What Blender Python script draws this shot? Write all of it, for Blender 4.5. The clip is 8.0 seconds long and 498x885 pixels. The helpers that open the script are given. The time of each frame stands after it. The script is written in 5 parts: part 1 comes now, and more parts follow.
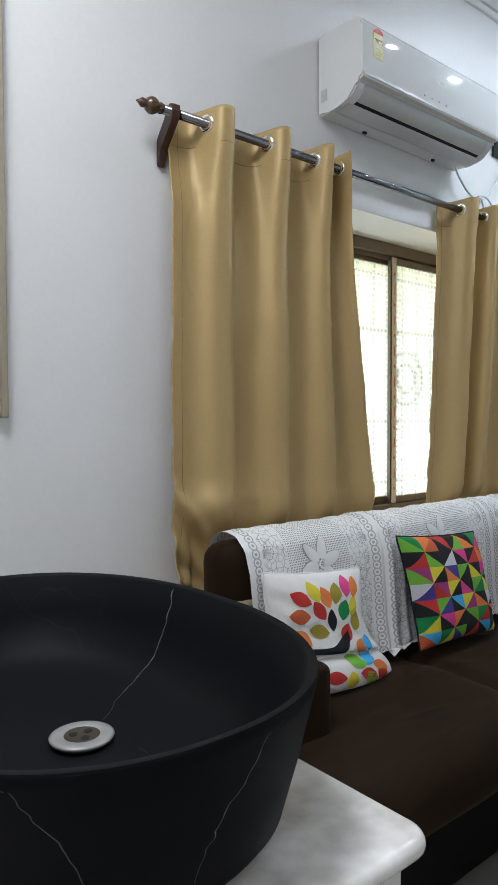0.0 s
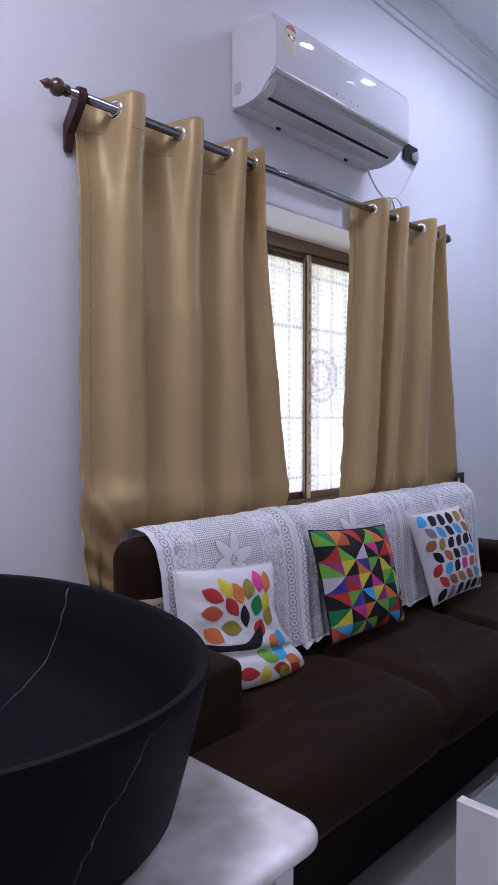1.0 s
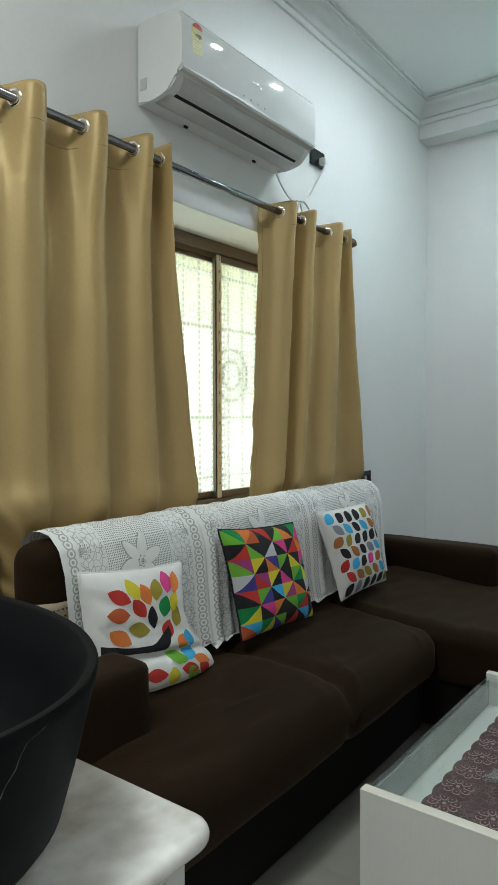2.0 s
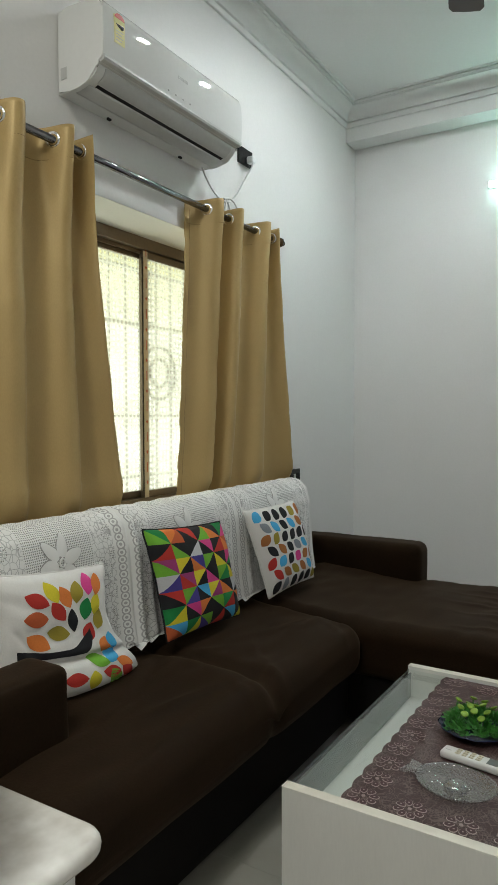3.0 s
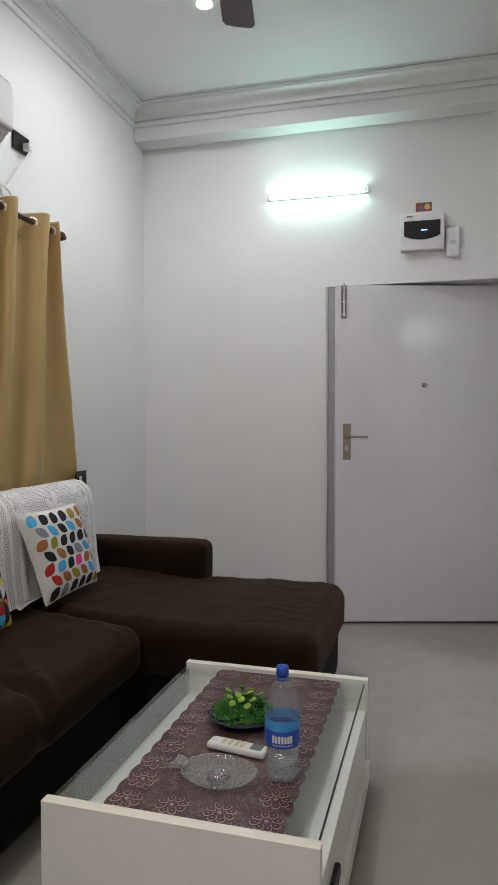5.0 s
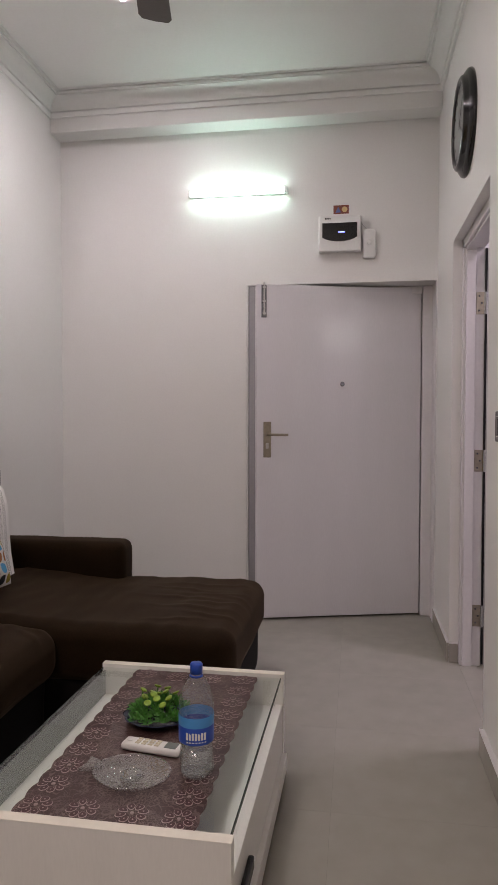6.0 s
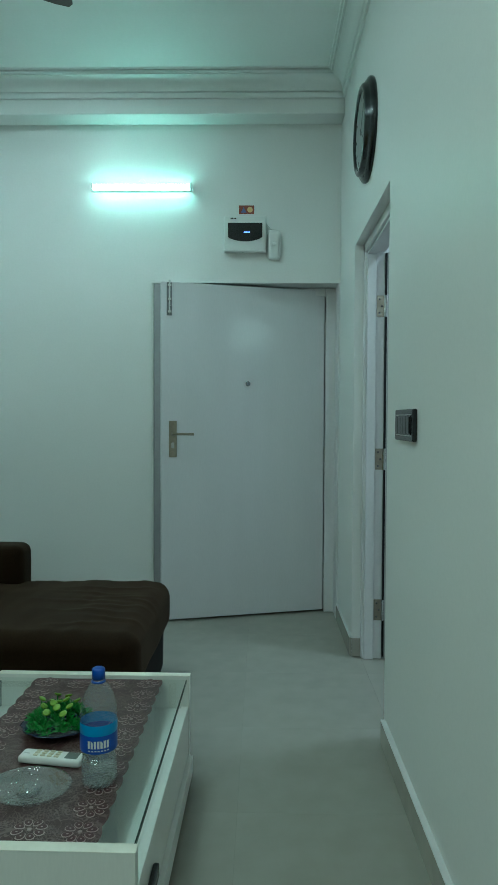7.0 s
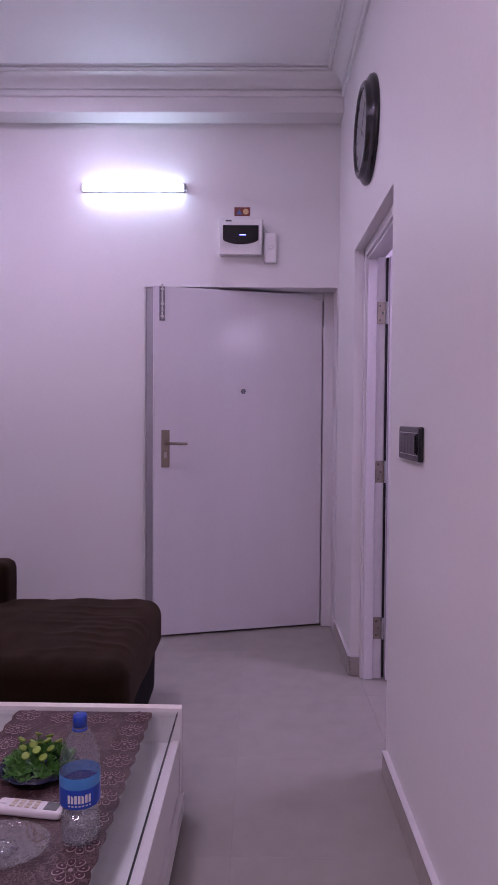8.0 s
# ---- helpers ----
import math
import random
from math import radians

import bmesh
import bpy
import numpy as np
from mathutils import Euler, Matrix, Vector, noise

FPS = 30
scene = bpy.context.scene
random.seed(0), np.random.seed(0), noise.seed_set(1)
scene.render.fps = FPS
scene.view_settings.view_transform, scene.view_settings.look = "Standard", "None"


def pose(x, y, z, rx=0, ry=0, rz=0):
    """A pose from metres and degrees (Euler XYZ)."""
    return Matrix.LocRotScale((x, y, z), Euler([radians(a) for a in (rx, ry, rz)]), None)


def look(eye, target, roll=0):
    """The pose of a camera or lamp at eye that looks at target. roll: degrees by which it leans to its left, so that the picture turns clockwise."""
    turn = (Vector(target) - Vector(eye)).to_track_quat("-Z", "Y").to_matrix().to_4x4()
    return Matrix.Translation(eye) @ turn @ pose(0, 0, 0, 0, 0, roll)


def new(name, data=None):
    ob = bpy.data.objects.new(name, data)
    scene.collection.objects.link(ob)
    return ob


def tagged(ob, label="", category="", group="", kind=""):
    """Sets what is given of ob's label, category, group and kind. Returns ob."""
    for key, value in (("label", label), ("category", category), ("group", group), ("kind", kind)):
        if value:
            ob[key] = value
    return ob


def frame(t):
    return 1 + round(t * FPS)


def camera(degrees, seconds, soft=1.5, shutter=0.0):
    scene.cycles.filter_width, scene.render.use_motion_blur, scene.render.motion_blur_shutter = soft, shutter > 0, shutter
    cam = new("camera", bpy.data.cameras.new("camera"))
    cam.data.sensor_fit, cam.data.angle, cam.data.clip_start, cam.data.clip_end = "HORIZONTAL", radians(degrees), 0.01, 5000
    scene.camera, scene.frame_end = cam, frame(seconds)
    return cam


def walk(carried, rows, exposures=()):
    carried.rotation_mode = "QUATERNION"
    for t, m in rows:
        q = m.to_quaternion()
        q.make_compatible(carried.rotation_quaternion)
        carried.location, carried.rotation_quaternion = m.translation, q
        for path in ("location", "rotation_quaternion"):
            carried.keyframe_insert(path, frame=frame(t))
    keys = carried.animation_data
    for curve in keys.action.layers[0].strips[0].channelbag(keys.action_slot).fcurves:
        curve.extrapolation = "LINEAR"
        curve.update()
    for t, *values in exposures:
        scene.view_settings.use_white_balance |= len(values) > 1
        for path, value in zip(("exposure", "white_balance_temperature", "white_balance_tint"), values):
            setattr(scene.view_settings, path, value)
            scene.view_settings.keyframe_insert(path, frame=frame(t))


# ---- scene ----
cam = camera(40.39, 8.0)
# seconds, eye, heading from the x axis, pitch, roll
PATH = [
    (0.0, (0.0000, 0.0000, 1.3005), 50.39, -1.97, -0.21),
    (0.5, (0.0196, -0.0026, 1.2964), 47.88, -2.07, -0.21),
    (1.0, (0.0388, -0.0035, 1.2910), 43.84, -2.16, -0.08),
    (1.5, (0.0511, -0.0084, 1.2845), 40.18, -2.09, -0.10),
    (2.0, (0.0579, -0.0204, 1.2854), 36.74, -2.11, -0.14),
    (3.5, (0.1160, -0.0643, 1.2769), 28.65, -2.11, -0.07),
    (4.0, (0.1409, -0.0933, 1.2672), 24.97, -1.92, -0.07),
    (4.5, (0.1478, -0.1293, 1.2686), 19.63, -1.93, -0.05),
    (5.0, (0.1516, -0.1438, 1.2676), 15.21, -1.95, 0.02),
    (6.5, (0.1670, -0.1864, 1.2566), 5.53, -2.00, 0.14),
    (7.0, (0.1829, -0.1766, 1.2506), 1.06, -1.91, 0.26),
    (7.5, (0.2141, -0.1561, 1.2709), -2.07, -2.10, 0.17),
    (7.7, (0.2510, -0.1677, 1.2900), -2.04, -2.17, 0.09),
    (8.0, (0.3192, -0.1730, 1.3059), 0.65, -1.93, 0.39),
]


def ahead(eye, heading, pitch, roll):
    a, b = radians(heading), radians(pitch)
    way = Vector((math.cos(a) * math.cos(b), math.sin(a) * math.cos(b), math.sin(b)))
    return look(eye, Vector(eye) + way, roll)


# seconds, stops, kelvin, tint: the room's colour-changing lamps tint the picture
EXPOSURES = [
    (0.0, 0.61, 5765, 4), (0.1, 0.45, 5800, 20), (0.3, 0.52, 6555, 74), (0.5, 0.25, 6065, 57), (0.8, 0.23, 5500, 40), (1.0, 0.33, 5241, 29), (1.2, 0.43, 4086, -31), (1.4, 0.47, 6000, -37), (1.5, 0.47, 6176, -37), (2.0, 0.44, 5975, -7),
    (2.1, 0.43, 5700, 5), (2.2, 0.33, 5114, 42), (3.3, 0.35, 7237, -13), (3.4, 0.35, 7400, 20), (3.5, 0.38, 7450, 34), (4.0, 0.30, 6484, 21), (4.5, 0.35, 5774, 20), (5.0, 0.45, 6644, 8),
    (6.3, 0.28, 7279, 23), (6.5, 0.26, 6980, 17), (6.6, 0.28, 6200, -20), (6.7, 0.43, 5046, -69), (6.8, 0.23, 5400, -50), (7.0, 0.13, 5212, -37), (7.3, 0.13, 5900, -15), (7.5, 0.18, 6230, -7), (7.6, 0.23, 8154, 11), (7.7, 0.23, 8154, 11), (7.8, 0.13, 6015, 90), (8.0, 0.13, 6062, 69)]
walk(cam, [(t, ahead(e, h, p, r)) for t, e, h, p, r in PATH], EXPOSURES)

# ---- light ----
world = bpy.data.worlds.new("sky")
scene.world = world
world.use_nodes = True
sky = world.node_tree.nodes.new("ShaderNodeTexSky")
sky.sky_type, sky.sun_disc, sky.sun_elevation, sky.sun_rotation = "NISHITA", False, radians(50), radians(20)
world.node_tree.links.new(sky.outputs["Color"], world.node_tree.nodes["Background"].inputs["Color"])
world.node_tree.nodes["Background"].inputs["Strength"].default_value = 0.12

# room, in metres
W, D, R, BACK = 1.749, 4.41, -0.66, -1.6   # window wall y, door wall x, right wall y, back wall x
CEIL, BEAM_X, BEAM_Z = 3.285, 4.257, 3.065
THICK = 0.15


def area_lamp(name, m, sx, sy, watts, colour, spread=180):
    d = bpy.data.lights.new(name, "AREA")
    d.shape, d.size, d.size_y, d.energy, d.color, d.spread = "RECTANGLE", sx, sy, watts, colour, radians(spread)
    ob = new(name, d)
    ob.matrix_world = m
    return ob


# unseen fill light added over the dining end, behind the walker
area_lamp("added_fill_glow", look((0.0, 0.85, CEIL - 0.06), (0.0, 0.85, 0)), 0.70, 0.70, 26, (1.0, 0.945, 0.93))
# unseen lavender light added in the adjoining room to light the doorway
area_lamp("side_room_fill_glow", look((3.2, R - 1.2, CEIL - 0.06), (3.2, R - 1.2, 0)), 0.4, 0.4, 24, (0.84, 0.80, 1.0))




# ---- materials ----
def nodes_of(name):
    m = bpy.data.materials.new(name)
    m.use_nodes = True
    return m, m.node_tree.nodes, m.node_tree.links, m.node_tree.nodes["Principled BSDF"]


def mat(name, colour, rough=0.5, metal=0.0, var=0.12, big=2.0, fine=60.0, bump=0.1, dist=0.002, coat=0.0, sheen=0.0, spec=0.5, stretch=(1, 1, 1), second=None):
    """A surface with colour variation at two scales, uneven gloss and fine relief."""
    m, N, L, p = nodes_of(name)
    tc = N.new("ShaderNodeTexCoord")
    mp = N.new("ShaderNodeMapping")
    mp.inputs["Scale"].default_value = stretch
    L.new(tc.outputs["Object"], mp.inputs["Vector"])
    n1, n2 = N.new("ShaderNodeTexNoise"), N.new("ShaderNodeTexNoise")
    n1.inputs["Scale"].default_value, n1.inputs["Detail"].default_value = big, 5
    n2.inputs["Scale"].default_value, n2.inputs["Detail"].default_value = fine, 3
    for n in (n1, n2):
        L.new(mp.outputs["Vector"], n.inputs["Vector"])
    add = N.new("ShaderNodeMath")
    add.operation = "ADD"
    L.new(n1.outputs["Fac"], add.inputs[0])
    L.new(n2.outputs["Fac"], add.inputs[1])
    ramp = N.new("ShaderNodeMapRange")
    ramp.inputs["From Min"].default_value, ramp.inputs["From Max"].default_value = 0.65, 1.35
    L.new(add.outputs[0], ramp.inputs["Value"])
    mix = N.new("ShaderNodeMix")
    mix.data_type = "RGBA"
    lo = second or tuple(c * (1 - var) for c in colour)
    hi = tuple(min(1, c * (1 + var)) for c in colour)
    mix.inputs["A"].default_value, mix.inputs["B"].default_value = (*lo, 1), (*hi, 1)
    L.new(ramp.outputs["Result"], mix.inputs["Factor"])
    L.new(mix.outputs["Result"], p.inputs["Base Color"])
    rr = N.new("ShaderNodeMapRange")
    rr.inputs["To Min"].default_value, rr.inputs["To Max"].default_value = max(0.02, rough - 0.06), min(1, rough + 0.06) if rough > 0.1 else rough
    L.new(n1.outputs["Fac"], rr.inputs["Value"])
    L.new(rr.outputs["Result"], p.inputs["Roughness"])
    p.inputs["Metallic"].default_value = metal
    p.inputs["Coat Weight"].default_value = coat
    p.inputs["Sheen Weight"].default_value = sheen
    p.inputs["Specular IOR Level"].default_value = spec
    if bump:
        b = N.new("ShaderNodeBump")
        b.inputs["Strength"].default_value, b.inputs["Distance"].default_value = bump, dist
        L.new(n2.outputs["Fac"], b.inputs["Height"])
        L.new(b.outputs["Normal"], p.inputs["Normal"])
    return m


def glow(name, colour, strength):
    m, N, L, p = nodes_of(name)
    p.inputs["Base Color"].default_value = (*colour, 1)
    p.inputs["Emission Color"].default_value = (*colour, 1)
    p.inputs["Emission Strength"].default_value = strength
    return m


def clear(name, colour=(1, 1, 1), rough=0.0, ior=1.45, veil=0.0, relief=0.0):
    """Clear glass or plastic: thin, mostly let through, with a real gloss."""
    m, N, L, p = nodes_of(name)
    tr, gl, mx = N.new("ShaderNodeBsdfTransparent"), N.new("ShaderNodeBsdfGlossy"), N.new("ShaderNodeMixShader")
    lw, pw, sc = N.new("ShaderNodeLayerWeight"), N.new("ShaderNodeMath"), N.new("ShaderNodeMapRange")
    tr.inputs["Color"].default_value = (*colour, 1)
    gl.inputs["Roughness"].default_value = rough
    pw.operation = "POWER"
    pw.inputs[1].default_value = 4.0
    f0 = ((ior - 1) / (ior + 1)) ** 2
    sc.inputs["To Min"].default_value, sc.inputs["To Max"].default_value = f0, 0.85
    L.new(lw.outputs["Facing"], pw.inputs[0])
    L.new(pw.outputs[0], sc.inputs["Value"])
    L.new(sc.outputs["Result"], mx.inputs["Fac"])
    L.new(tr.outputs[0], mx.inputs[1])
    L.new(gl.outputs[0], mx.inputs[2])
    out = N["Material Output"]
    if relief:
        tc, vo, b = N.new("ShaderNodeTexCoord"), N.new("ShaderNodeTexVoronoi"), N.new("ShaderNodeBump")
        vo.inputs["Scale"].default_value = relief
        b.inputs["Strength"].default_value, b.inputs["Distance"].default_value = 0.7, 0.003
        L.new(tc.outputs["Object"], vo.inputs["Vector"])
        L.new(vo.outputs["Distance"], b.inputs["Height"])
        for node in (gl, lw):
            L.new(b.outputs["Normal"], node.inputs["Normal"])
    if veil:
        df, m2 = N.new("ShaderNodeBsdfDiffuse"), N.new("ShaderNodeMixShader")
        df.inputs["Color"].default_value = (0.8, 0.85, 0.85, 1)
        m2.inputs["Fac"].default_value = veil
        L.new(mx.outputs[0], m2.inputs[1])
        L.new(df.outputs[0], m2.inputs[2])
        L.new(m2.outputs[0], out.inputs["Surface"])
    else:
        L.new(mx.outputs[0], out.inputs["Surface"])
    return m


M_WALL = mat("wall_paint", (0.74, 0.73, 0.72), 0.42, var=0.025, big=1.3, fine=90, bump=0.08, dist=0.002)
M_CEIL = mat("ceiling_paint", (0.78, 0.78, 0.77), 0.6, var=0.02, bump=0.05)
M_TRIM = mat("cornice_plaster", (0.78, 0.78, 0.77), 0.55, var=0.02, bump=0.04)
M_TILE = mat("vitrified_tile", (0.31, 0.292, 0.258), 0.16, var=0.08, big=1.5, fine=9, bump=0.01, dist=0.001, spec=0.5)
M_GROUT = mat("grout", (0.27, 0.254, 0.225), 0.2, var=0.15)
M_SKIRT = mat("skirting_tile", (0.36, 0.335, 0.30), 0.2, var=0.1, big=3, fine=14, bump=0.02)
M_DOOR = mat("door_enamel", (0.68, 0.66, 0.69), 0.10, var=0.03, big=2.5, fine=45, bump=0.09, dist=0.003, stretch=(3, 3, 0.6))
M_FRAME = mat("frame_enamel", (0.68, 0.66, 0.67), 0.32, var=0.04, bump=0.05)
M_JAMB = mat("grey_enamel", (0.36, 0.35, 0.37), 0.3, var=0.06, bump=0.05)
M_STEEL = mat("brushed_steel", (0.55, 0.54, 0.52), 0.3, 1.0, var=0.1, fine=120, bump=0.05)
M_BRASS = mat("aged_nickel", (0.34, 0.30, 0.24), 0.34, 1.0, var=0.15, bump=0.05)
M_CHROME = mat("chrome", (0.72, 0.72, 0.73), 0.12, 1.0, var=0.03, bump=0.0)
M_BLACK = mat("black_plastic", (0.007, 0.007, 0.008), 0.22, var=0.2, bump=0.03)
M_DARK = mat("dark_gap", (0.01, 0.01, 0.01), 0.8, var=0.2)
M_CURTAIN = mat("satin_curtain", (0.425, 0.302, 0.130), 0.46, 0.12, var=0.07, big=3, fine=300, bump=0.06, dist=0.0004, spec=0.8, stretch=(1, 1, 0.4))
# satin weave: the gloss spreads up and down the cloth
_n, _l = M_CURTAIN.node_tree.nodes, M_CURTAIN.node_tree.links
tg = _n.new("ShaderNodeTangent")
tg.direction_type, tg.axis = "RADIAL", "Z"
satin = _n["Principled BSDF"]
_l.new(tg.outputs[0], satin.inputs["Tangent"])
satin.inputs["Anisotropic"].default_value, satin.inputs["Anisotropic Rotation"].default_value = 0.5, 0.25
satin.inputs["Specular Tint"].default_value = (1.0, 0.86, 0.6, 1)
M_SOFA = mat("sofa_cover", (0.0145, 0.0080, 0.0043), 0.66, var=0.3, big=5, fine=140, bump=0.3, dist=0.0015, spec=0.08, sheen=0.06)
M_SOFA.node_tree.nodes["Principled BSDF"].inputs["Sheen Tint"].default_value = (1.0, 0.70, 0.45, 1)
M_SOFA.node_tree.nodes["Principled BSDF"].inputs["Specular Tint"].default_value = (1.0, 0.80, 0.62, 1)
M_SOFA_BASE = mat("sofa_upholstery", (0.005, 0.0035, 0.003), 0.85, var=0.2, big=5, fine=200, bump=0.2, dist=0.001, spec=0.2)
M_STRIP = mat("beige_upholstery", (0.40, 0.33, 0.22), 0.8, var=0.1, fine=150, bump=0.2, dist=0.001)
M_WHITE_BOARD = mat("white_laminate", (0.78, 0.77, 0.74), 0.3, var=0.03, big=3, fine=40, bump=0.03, stretch=(1, 6, 1))
M_EDGE = mat("edge_banding", (0.78, 0.74, 0.66), 0.4, var=0.05, bump=0.03)
M_PLASTIC = mat("white_plastic", (0.74, 0.74, 0.73), 0.3, var=0.02, big=4, bump=0.02)
M_AC = mat("gloss_white_plastic", (0.74, 0.74, 0.73), 0.06, var=0.02, big=4, bump=0.0)
M_GREY_PL = mat("grey_plastic", (0.50, 0.50, 0.49), 0.35, var=0.03, bump=0.02)
M_CLOTH = mat("white_cotton", (0.74, 0.72, 0.70), 0.85, var=0.05, big=7, fine=220, bump=0.25, dist=0.001, sheen=0.1)
M_WOODEN = mat("dark_stained_wood", (0.055, 0.022, 0.012), 0.35, var=0.3, big=6, fine=40, bump=0.1, stretch=(1, 1, 0.3))
M_ALU = mat("bronze_aluminium", (0.19, 0.15, 0.11), 0.4, 0.6, var=0.1, bump=0.03)
M_TAPE = mat("protective_film", (0.78, 0.70, 0.60), 0.4, var=0.06, bump=0.03)
M_IRON = mat("painted_iron", (0.35, 0.33, 0.30), 0.5, 0.2, var=0.1, bump=0.05)
M_GLASS = clear("table_glass", (0.93, 0.97, 0.95), 0.0, 1.5, 0.02)
M_SIDE_GLASS = clear("grey_side_glass", (0.75, 0.78, 0.77), 0.05, 1.6, 0.22)
M_GLASS_EDGE = clear("glass_edge", (0.12, 0.2, 0.17), 0.05, 1.6)
M_CRYSTAL = clear("pressed_glass", (0.94, 0.94, 0.94), 0.05, 1.9, 0.035, 70)
M_PET = clear("bottle_plastic", (0.95, 0.97, 0.98), 0.03, 1.7, 0.05)
M_ROD = mat("dark_chrome", (0.24, 0.24, 0.26), 0.16, 1.0, var=0.05, bump=0.0)
M_TUBE = glow("tube_glow", (0.64, 1.0, 0.93), 17.5)
M_DOWN = glow("downlight_glow", (0.90, 0.92, 1.0), 980)
M_DOWN_DIM = glow("dim_downlight_glow", (0.97, 0.94, 1.0), 340)


# ---- building helpers ----
def mesh_of(name, bm, material, smooth=False):
    me = bpy.data.meshes.new(name)
    bmesh.ops.recalc_face_normals(bm, faces=bm.faces)
    bm.to_mesh(me)
    bm.free()
    for mm in (material if isinstance(material, (list, tuple)) else [material]):
        me.materials.append(mm)
    if smooth:
        me.polygons.foreach_set("use_smooth", [True] * len(me.polygons))
    return me


def part(name, bm, material, parent=None, label="", smooth=False):
    ob = new(name, mesh_of(name, bm, material, smooth))
    if parent is not None:
        ob.parent = parent
    if label:
        ob["label"] = label
    return ob


def thing(name, label, category, at=(0, 0, 0), group="", kind=""):
    ob = new(name)
    ob.empty_display_size = 0.05
    ob.matrix_world = Matrix.Translation(at)
    return tagged(ob, label, category, group, kind)


def structure(name, bm, material, label, category="", smooth=False):
    return tagged(part(name, bm, material, None, "", smooth), label, category or name.split("_")[0], kind="structure")


def add_box(bm, lo, hi, bevel=0.0, seg=2, m=None):
    """A box between two corners, its edges rounded."""
    lo, hi = Vector(lo), Vector(hi)
    res = bmesh.ops.create_cube(bm, size=1)
    vs = res["verts"]
    c, s = (lo + hi) / 2, hi - lo
    for v in vs:
        v.co = Vector((v.co.x * s.x, v.co.y * s.y, v.co.z * s.z)) + c
    out = list(vs)
    if bevel:
        es = list({e for v in vs for e in v.link_edges})
        r = bmesh.ops.bevel(bm, geom=es, offset=bevel, segments=seg, affect="EDGES", profile=0.5)
        out = list({v for f in r["faces"] for v in f.verts} | {v for v in vs if v.is_valid})
    if m is not None:
        bmesh.ops.transform(bm, matrix=m, verts=[v for v in out if v.is_valid])
    return out


def box(lo, hi, bevel=0.0, seg=2, m=None):
    bm = bmesh.new()
    add_box(bm, lo, hi, bevel, seg, m)
    return bm


def boxes(*items):
    bm = bmesh.new()
    for it in items:
        add_box(bm, *it)
    return bm


def add_tube(bm, pts, r, seg=10, cap=True):
    """A round bar along a line of points; r a number or one per point."""
    pts = [Vector(p) for p in pts]
    rs = r if isinstance(r, (list, tuple)) else [r] * len(pts)
    rings, up = [], None
    for i, p in enumerate(pts):
        t = (pts[min(i + 1, len(pts) - 1)] - pts[max(i - 1, 0)]).normalized()
        if up is None:
            up = t.orthogonal().normalized()
        side = t.cross(up).normalized()
        up = side.cross(t).normalized()
        rings.append([bm.verts.new(p + (up * math.cos(a) + side * math.sin(a)) * rs[i]) for a in (2 * math.pi * k / seg for k in range(seg))])
    for a, b in zip(rings, rings[1:]):
        for k in range(seg):
            bm.faces.new((a[k], a[(k + 1) % seg], b[(k + 1) % seg], b[k]))
    if cap:
        bm.faces.new(rings[0][::-1])
        bm.faces.new(rings[-1])


def tube(pts, r, seg=10):
    bm = bmesh.new()
    add_tube(bm, pts, r, seg)
    return bm


def lathe(profile, seg=32, m=None, wave=None, closed=False):
    """Turn (radius, height) pairs round z. wave(angle, i) scales a ring's radius."""
    bm = bmesh.new()
    rings = []
    for i, (r, z) in enumerate(profile):
        rings.append([bm.verts.new((r * math.cos(a) * (wave(a, i) if wave else 1), r * math.sin(a) * (wave(a, i) if wave else 1), z)) for a in (2 * math.pi * k / seg for k in range(seg))])
    for a, b in zip(rings, rings[1:]):
        for k in range(seg):
            bm.faces.new((a[k], a[(k + 1) % seg], b[(k + 1) % seg], b[k]))
    if not closed:
        for ring in (rings[0], rings[-1]):
            if len({tuple(v.co) for v in ring}) > 2:
                bm.faces.new(ring)
    bmesh.ops.remove_doubles(bm, verts=bm.verts, dist=1e-6)
    if m is not None:
        bm.transform(m)
    return bm


def prism(outline, along, a, b, bevel=0.0):
    """An outline of 2D points pushed along an axis from a to b: 'x' takes (y, z), 'y' takes (x, z), 'z' takes (x, y)."""
    bm = bmesh.new()
    put = {"x": lambda p, t: (t, p[0], p[1]), "y": lambda p, t: (p[0], t, p[1]), "z": lambda p, t: (p[0], p[1], t)}[along]
    r0 = [bm.verts.new(put(p, a)) for p in outline]
    r1 = [bm.verts.new(put(p, b)) for p in outline]
    n = len(outline)
    for k in range(n):
        bm.faces.new((r0[k], r0[(k + 1) % n], r1[(k + 1) % n], r1[k]))
    ends = [bm.faces.new(r0), bm.faces.new(r1)]
    if bevel:
        bmesh.ops.bevel(bm, geom=list({e for f in ends for e in f.edges}), offset=bevel, segments=2, affect="EDGES")
    return bm


